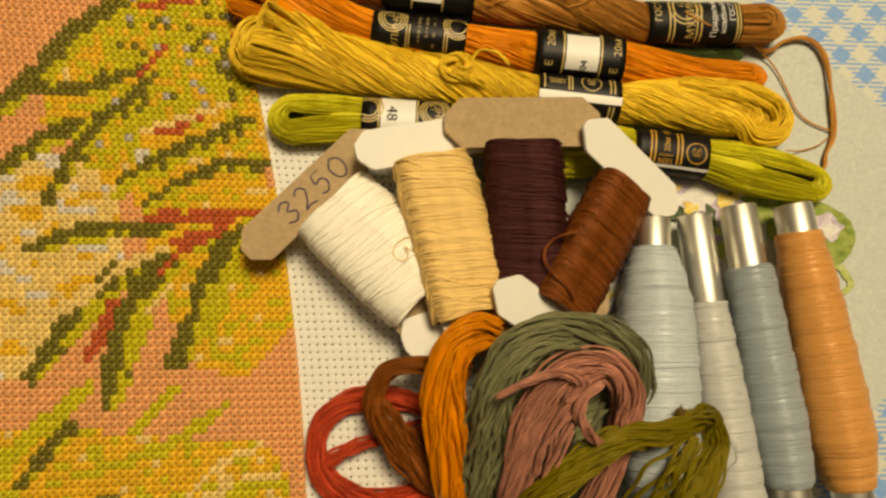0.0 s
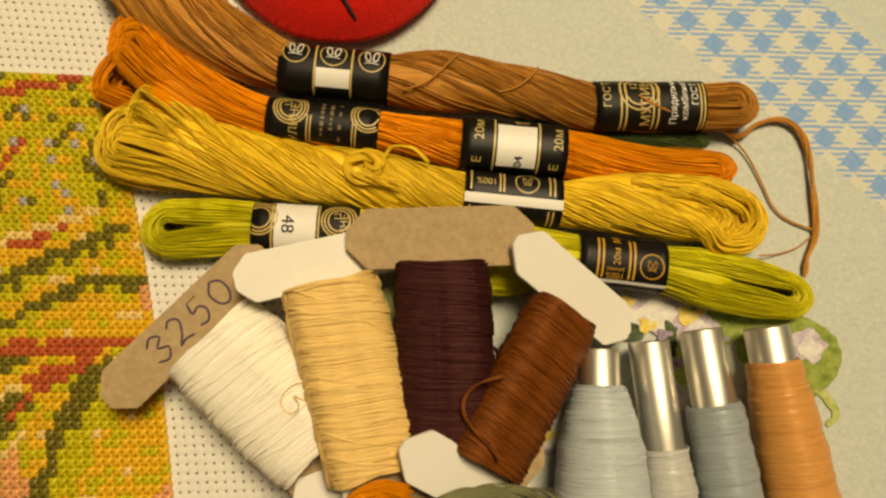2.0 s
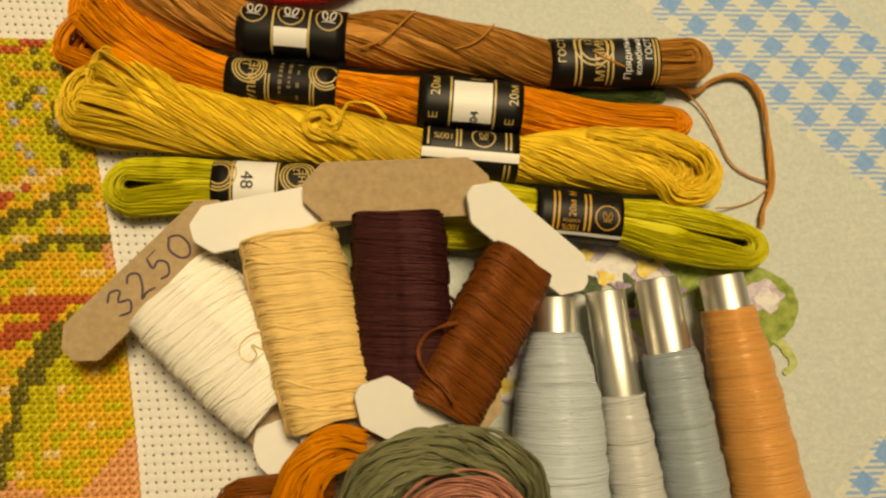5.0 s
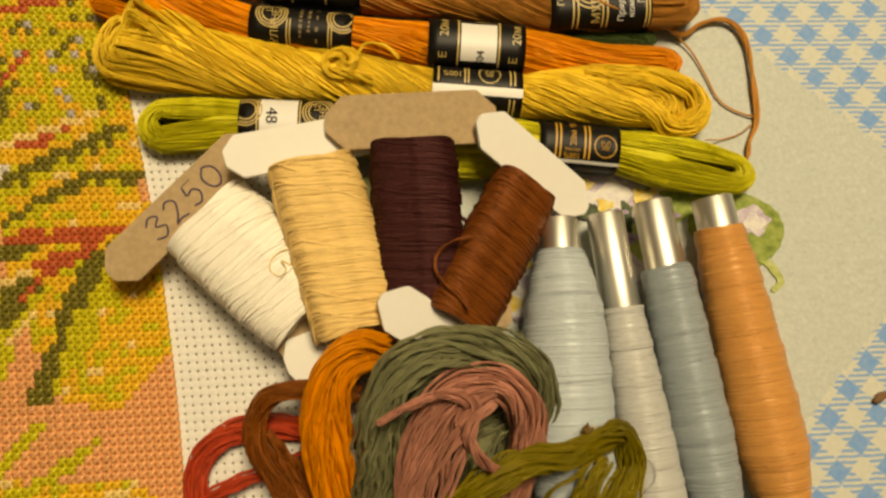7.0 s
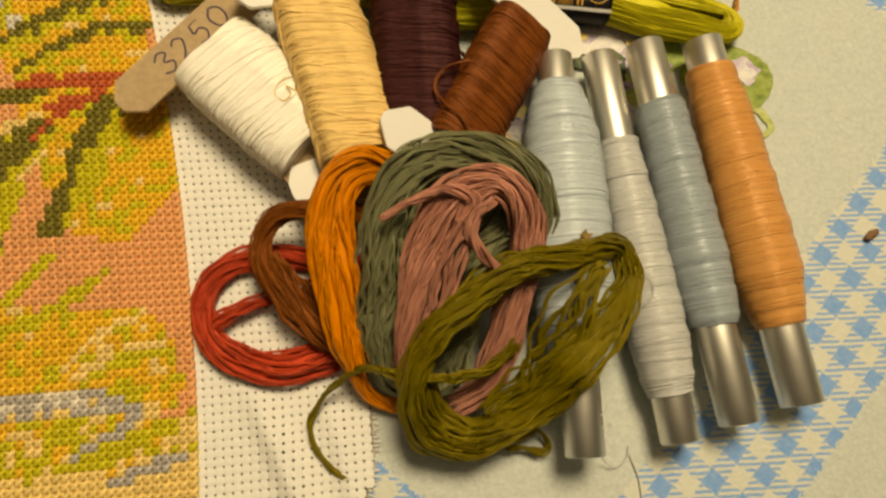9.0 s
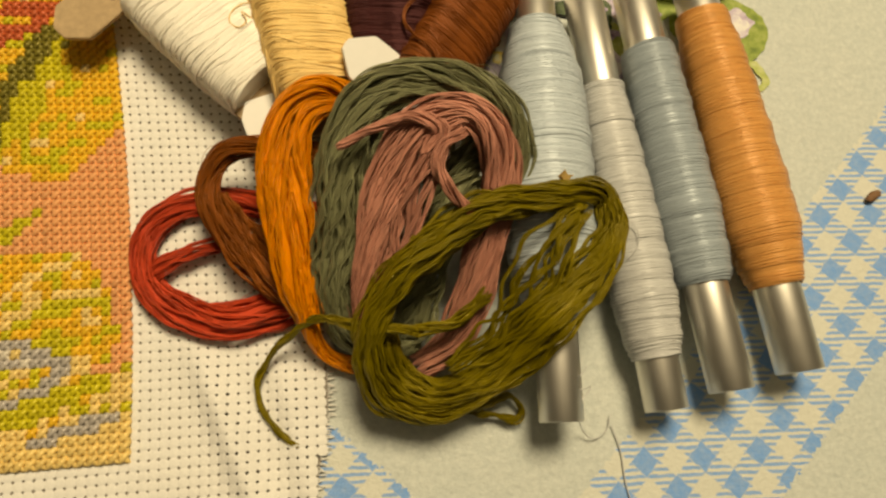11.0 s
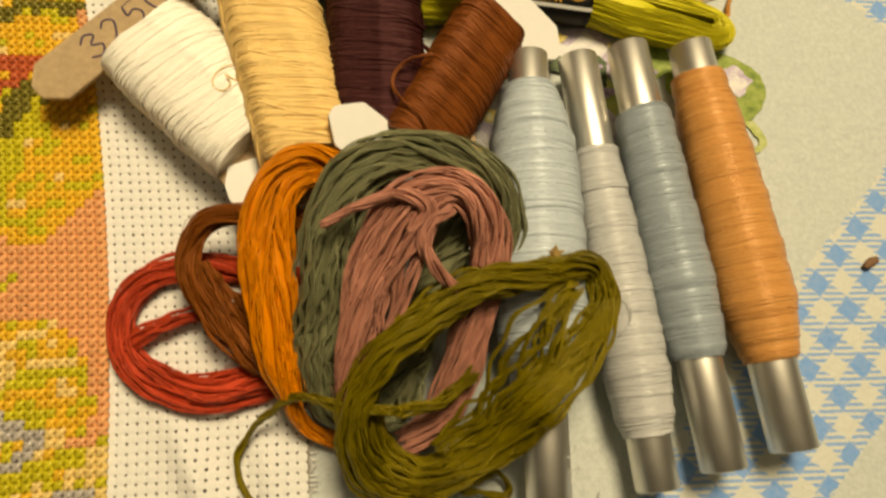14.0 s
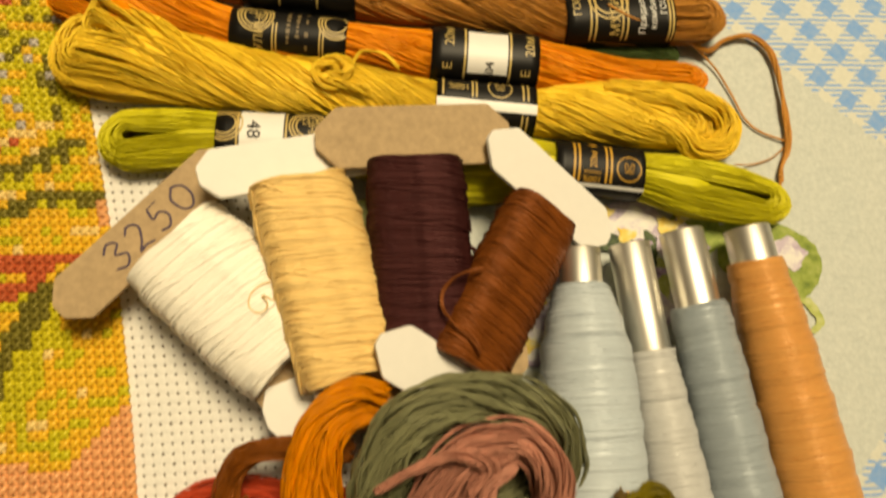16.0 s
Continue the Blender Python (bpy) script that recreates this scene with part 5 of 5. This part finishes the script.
# ---- hanks of floss ----
HANKS = "loose hanks of floss"


def hank(kind, label, lines, seed, radius=0.19, kink=0.1):
    rng = np.random.default_rng(seed)
    ob = thing("floss_hank", label, "hank", HANKS)
    for name, pts, count, turns, wander in lines:
        if wander < 0.24 and count > 12:
            packed_core("floss_core", pts, FLOSS[kind], ob, 0.55)
        strands = bundle(rng, pts, int(count * 3.6), turns, 110, wander * 0.8, kink=kink)
        tagged(tube_mesh(name, strands, radius * MM, FLOSS[kind], ob, sides=3), kind="stuff")
        if count > 20:
            tagged(tube_mesh("loose_fibre", flyaways(rng, strands, 22), 0.06 * MM, FLOSS[kind], ob, sides=4), kind="stuff")
    return ob


hank("red", "coral red floss hank looped on the evenweave", [
    ("floss", [(20, -12, 3, 2, 2), (12, -11.5, 3, 2.2, 2), (3, -9.6, 3.4, 2.4, 2), (-6, -9.8, 3.6, 2.2, 2), (-12.4, -13.6, 3.6, 2.2, 2), (-14.8, -20, 3.6, 2.2, 2.2), (-12.8, -27, 3.6, 2.6, 2.2), (-7, -31.6, 3.6, 3.2, 2.2), (1, -33.6, 3.6, 3.8, 2.2), (8, -32, 3.6, 4, 2.2), (15, -29, 3.6, 3.6, 2.2), (22, -26, 3.2, 3, 2)], 36, 0.5, 0.2),
    ("floss", [(16, -14.5, 4, 2, 1), (8, -16, 4, 2, 1), (2, -17.6, 4.4, 1.8, 1), (-6, -20.4, 4.6, 1.4, 1), (-12, -23.6, 4.6, 1.2, 1), (-14, -27, 3.6, 1, 1)], 9, 0.3, 0.3)], 61)
hank("rust", "rust brown floss hank bent in a loop", [
    ("floss", [(20, -3, 11, 2, 1.8), (13, -2, 12.4, 1.9, 1.8), (6.7, -1.8, 13, 1.8, 1.8), (1.2, -3.4, 12.4, 1.8, 1.8), (-1.6, -9, 10.6, 1.9, 2), (-0.4, -15, 9.4, 2.4, 2.2), (4.4, -20.5, 8.6, 3.2, 2.2), (9.8, -25.5, 8, 3.4, 2.2), (16, -30, 6, 2.8, 2), (20, -34, 4.5, 2, 1.8)], 32, 0.8, 0.16),
    ("floss", [(0.6, -10, 9, 0.8, 0.8), (3.4, -13.4, 9, 1.2, 1), (7.6, -18.4, 8.6, 2, 1.2), (12, -24, 8, 2, 1.2)], 10, 0.5, 0.2)], 62)
hank("amber", "amber orange floss hank folded in two", [
    ("front_limb", [(26, 6.4, 17, 2, 1.8), (21, 7, 20, 2.2, 2), (17, 5.4, 21, 2.6, 2.2), (13.2, 0.8, 20.6, 2.8, 2.4), (11.8, -7, 18.4, 3, 2.4), (12.6, -18, 16, 3, 2.4), (14.6, -27, 13, 2.8, 2.2), (17, -34.5, 9, 1.8, 1.8), (19.6, -39.6, 4.4, 1.4, 1.4), (24.6, -42, 2.6, 1.4, 1.2), (30, -42, 2.4, 1.2, 1)], 30, 0.7, 0.16),
    ("second_limb", [(27, 2.6, 16, 1.8, 1.6), (21.5, 3.2, 18.8, 2, 1.8), (17, 0.6, 19, 2.2, 2), (15.2, -6, 17.8, 2.4, 2), (16, -17, 15.4, 2.6, 2), (16.6, -26, 12.5, 2.2, 2), (18, -34.5, 8, 1.4, 1.6)], 22, -0.6, 0.18)], 63)
hank("sage", "grey green floss hank arched over the bobbin ends", [
    ("floss", [(56.5, -17, 10, 3, 2.4), (57.2, -9, 15, 3, 2.6), (55, -1.5, 20, 3.2, 2.8), (49.5, 3, 24, 3.6, 3), (42, 5.2, 25.2, 3.8, 3), (34.5, 4.8, 25.4, 3.8, 3), (28.4, 1.4, 24.6, 3.8, 3), (25, -4, 22.6, 4, 3), (23.4, -11, 19.4, 4.2, 3), (22.6, -20, 14.6, 4.2, 3), (22.4, -29, 11, 3.6, 2.8), (24.4, -36, 7, 2.8, 2.2), (30, -38.5, 4.5, 2.6, 1.8), (38, -38, 4, 2.4, 1.8)], 62, 1.0, 0.22),
    ("floss", [(36, 1, 20, 3, 2), (31, -2, 19, 3.4, 2.4), (29, -9, 16.5, 3.4, 2.4), (28, -20, 12.4, 3.2, 2.4), (28, -32, 8, 3, 2)], 24, 0.6, 0.25),
    ("floss", [(50, -2, 19, 4, 2.2), (46, -9, 17.6, 4.6, 2.4), (42, -17, 14.6, 4.6, 2.4), (38, -28, 9, 4.4, 2.2), (36, -38, 5, 4, 2)], 34, 0.7, 0.22)], 64, kink=0.4)
hank("rose", "dusty pink floss hank lying on the grey green one", [
    ("floss", [(33, -44.5, 6, 2, 1.6), (28.6, -41, 9.4, 2.2, 2), (28, -33, 14.4, 2.6, 2.2), (29.6, -22, 19, 3.6, 2.4), (32.4, -12, 22, 4.2, 2.4), (36, -5.2, 25.4, 4, 2.4), (41, -1.8, 26.8, 3.4, 2.4), (46.6, -1.6, 26.8, 3.2, 2.4), (50.8, -5.2, 25, 3.2, 2.4), (52, -12, 20.6, 3.2, 2.4), (49.6, -21, 17, 3.4, 2.2), (47, -31, 12.6, 3.2, 2), (43.4, -39, 8.6, 2.8, 1.8), (37, -43.4, 6, 2.4, 1.6)], 52, 0.9, 0.2),
    ("crossing_end", [(23.4, -8, 27.4, 0.35, 0.3), (29.3, -5, 28.4, 0.55, 0.5), (36, -3, 29, 0.9, 0.8), (41, -5, 28.2, 1.5, 1.2), (39.5, -10, 26, 2.4, 1.4), (36, -17, 23.6, 2.8, 1.4), (34, -25, 20.4, 2.6, 1.4)], 11, 0.8, 0.1),
    ("curled_end", [(38, -9, 26.4, 1, 0.9), (42, -4.2, 28.2, 1.1, 0.9), (46.6, -3, 28.4, 1, 0.9), (49.6, -7, 26.4, 1.2, 1), (50.2, -14, 22.4, 1.2, 1)], 9, 0.8, 0.1),
    ("curled_end", [(45.2, -4.6, 27.6, 0.9, 0.9), (41.4, -8, 28, 0.9, 0.9), (40.5, -12, 27.4, 0.9, 0.9), (43.4, -16, 25.4, 1, 0.9), (48, -19, 21.4, 1, 0.9)], 9, 0.8, 0.1)], 65)
hank("olive", "olive green floss hank in a wide loose loop", [
    ("upper_limb", [(74.2, -18, 14.6, 2.6, 2), (71.4, -12.6, 16.6, 2.6, 2), (61.2, -15.0, 22.3, 2.6, 2.0), (51, -16.8, 22, 3, 2.4), (42, -22, 23, 3.2, 2.4), (34, -28.6, 21.4, 3, 2.4), (28.8, -37, 17.4, 2.6, 2.2), (28.8, -44.4, 12.6, 2.6, 2.2), (33, -49, 9.6, 3, 2.2), (41, -50.4, 8.6, 3, 2.2), (48, -47, 10.4, 2.8, 2.2)], 46, 0.7, 0.2),
    ("lower_limb", [(73, -13.4, 16, 2, 1.6), (73.6, -20, 15, 2.8, 1.8), (67.7, -28.4, 18, 4.2, 1.8), (60.1, -35.7, 18.3, 5, 1.8), (54, -42, 12.6, 4.6, 1.8), (46.6, -47.6, 9.8, 3.4, 1.8), (39, -48, 8, 3, 1.8), (33, -44, 9, 2.6, 1.8), (31, -38, 13, 2, 1.6)], 40, 0.3, 0.13),
    ("floss", [(67, -16.2, 20.7, 2, 1), (61.6, -23.1, 22.3, 4.4, 1.2), (56.5, -31.3, 18.4, 5.4, 1.2), (50.6, -39, 13.4, 4.4, 1.2), (43, -44.6, 10.6, 2.8, 1.2)], 12, 0.2, 0.22),
    ("crossing_end", [(15.7, -56.9, 2, 0.3, 0.24), (11.9, -54.7, 2.2, 0.3, 0.24), (8.8, -50.7, 2.4, 0.3, 0.24), (7.3, -46.3, 3, 0.3, 0.24), (8.4, -42.4, 4, 0.3, 0.24), (12.2, -38.1, 7, 0.3, 0.24), (18.7, -34.6, 12, 0.3, 0.24), (25.8, -36.1, 16, 0.7, 0.56), (31.5, -37.1, 17, 0.7, 0.56), (37.1, -37.7, 15, 0.7, 0.56), (36, -37.4, 15, 1.2, 0.8), (44, -36, 15, 1.2, 0.8), (50, -31, 16.4, 1.2, 0.8)], 7, 1.2, 0.1),
    ("small_loop", [(44, -51.5, 6, 0.4, 0.4), (50, -50.4, 5, 0.4, 0.4), (54.4, -48.6, 3.6, 0.4, 0.4), (57.2, -51.4, 2.4, 0.4, 0.4), (55.8, -53.4, 2.2, 0.4, 0.4), (51.4, -52.2, 3, 0.4, 0.4), (46.4, -51.4, 4.4, 0.4, 0.4)], 4, 1.0, 0.1)], 66, kink=0.3)

# ---- pincushion ----
RED_FELT = felt("red_felt", (0.80, 0.016, 0.010))


def pincushion(cx, cy, r):
    ob = thing("pincushion", "round red felt pincushion with a black stitch line", "pincushion", at=(cx * MM, cy * MM, 0))
    n, rows = 72, []
    for k, (rr, z) in enumerate(((0.0, 15.5), (0.3, 15.0), (0.6, 13.2), (0.82, 10.2), (0.94, 6.9), (0.985, 5.0), (1.0, 4.6), (1.0, 3.2), (0.96, 2.6), (0.9, 1.4), (0.6, 0.3), (0.0, 0.3))):
        rows.append([(rr * r * MM * (1 + 0.004 * math.sin(9 * g) + 0.004 * math.sin(23 * g + 1)) * math.cos(g), rr * r * MM * (1 + 0.004 * math.sin(9 * g)) * math.sin(g),
                      (z + 0.35 * math.sin(31 * g) * (0.9 < rr < 0.99)) * MM) for g in np.arange(n) * 2 * math.pi / n])
    verts = [v for row in rows for v in row]
    faces = [(i * n + j, i * n + (j + 1) % n, (i + 1) * n + (j + 1) % n, (i + 1) * n + j) for i in range(len(rows) - 1) for j in range(n)]
    mesh_ob("felt_body", verts, [f[::-1] for f in faces], RED_FELT, ob)
    stitches = [[((r + 0.2) * math.cos(g) * MM, (r + 0.2) * math.sin(g) * MM, 4.8 * MM), ((r - 1.0) * math.cos(g + 0.03) * MM, (r - 1.0) * math.sin(g + 0.03) * MM, 6.0 * MM)] for g in np.arange(60) * 2 * math.pi / 60]
    tube_mesh("edge_stitching", stitches, 0.25 * MM, RED_FELT, ob, sides=4)
    p = spline([(-1.6, -15, 13.6), (0.8, -18.4, 12.3), (3.0, -21.2, 10.6), (4.9, -23.5, 8.2)], 20) * MM
    tube_mesh("black_stitch", [p], 0.4 * MM, plain("black_cotton", (0.012, 0.01, 0.01), 0.8), ob)
    return ob


pincushion(9.2, 125.6, 26.5)

# ---- small clutter ----
def crumb():
    bm = bmesh.new()
    bmesh.ops.create_icosphere(bm, subdivisions=3, radius=1.0)
    for v in bm.verts:
        v.co *= 1 + 0.35 * noise.noise(v.co * 1.7)
    bmesh.ops.transform(bm, matrix=Matrix.Translation((0.1382, -0.0085, 0.0009)) @ Euler((0, 0, radians(28))).to_matrix().to_4x4() @ Matrix.Diagonal((0.0021, 0.0009, 0.0007, 1)), verts=bm.verts)
    ob = part("crumb", bm, plain("dry_brown", (0.19, 0.10, 0.045), 0.8, grain=0.3, scale=900.0, bump=0.0002), None)
    return tagged(ob, "dry brown crumb on the checked oilcloth", "crumb")


crumb()


def star_bead():
    pts = []
    for k in range(10):
        r = 1.6 if k % 2 == 0 else 0.7
        pts.append((r * math.cos(k * math.pi / 5), r * math.sin(k * math.pi / 5)))
    ob = rounded_plate(pts, 0.35, Matrix.Translation((0.0640, -0.0112, 0.0210)) @ Euler((0.1, 0.15, 0.4)).to_matrix().to_4x4(), plain("brass_foil", (0.62, 0.42, 0.14), 0.3, 1.0), "star_sequin", None, "", 0.1)
    return tagged(ob, "tiny gold star sequin on the ice blue silk", "sequin")


star_bead()

# ---- single cross stitches along the edge of the embroidery ----
def single_stitches():
    shapes = {}
    for code, u, v in SINGLE_STITCHES:
        if code not in shapes:
            rng = np.random.default_rng(len(shapes) + 7)
            x, y = cloth_xy(u, v)
            legs = [np.array(half_stitch(rng, u, v, way, lift)) - (x * MM, y * MM, 0) for way, lift in ((-1, 0.0), (1, 0.28))]
            first = tube_mesh("stitch", legs, 0.58 * MM, STITCH[code], cloth_thing)
            first.location = (x * MM, y * MM, 0)
            shapes[code] = first.data
            continue
        ob = new("stitch", shapes[code])
        ob.parent = cloth_thing
        x, y = cloth_xy(u, v)
        ob.location = (x * MM, y * MM, 0)


single_stitches()
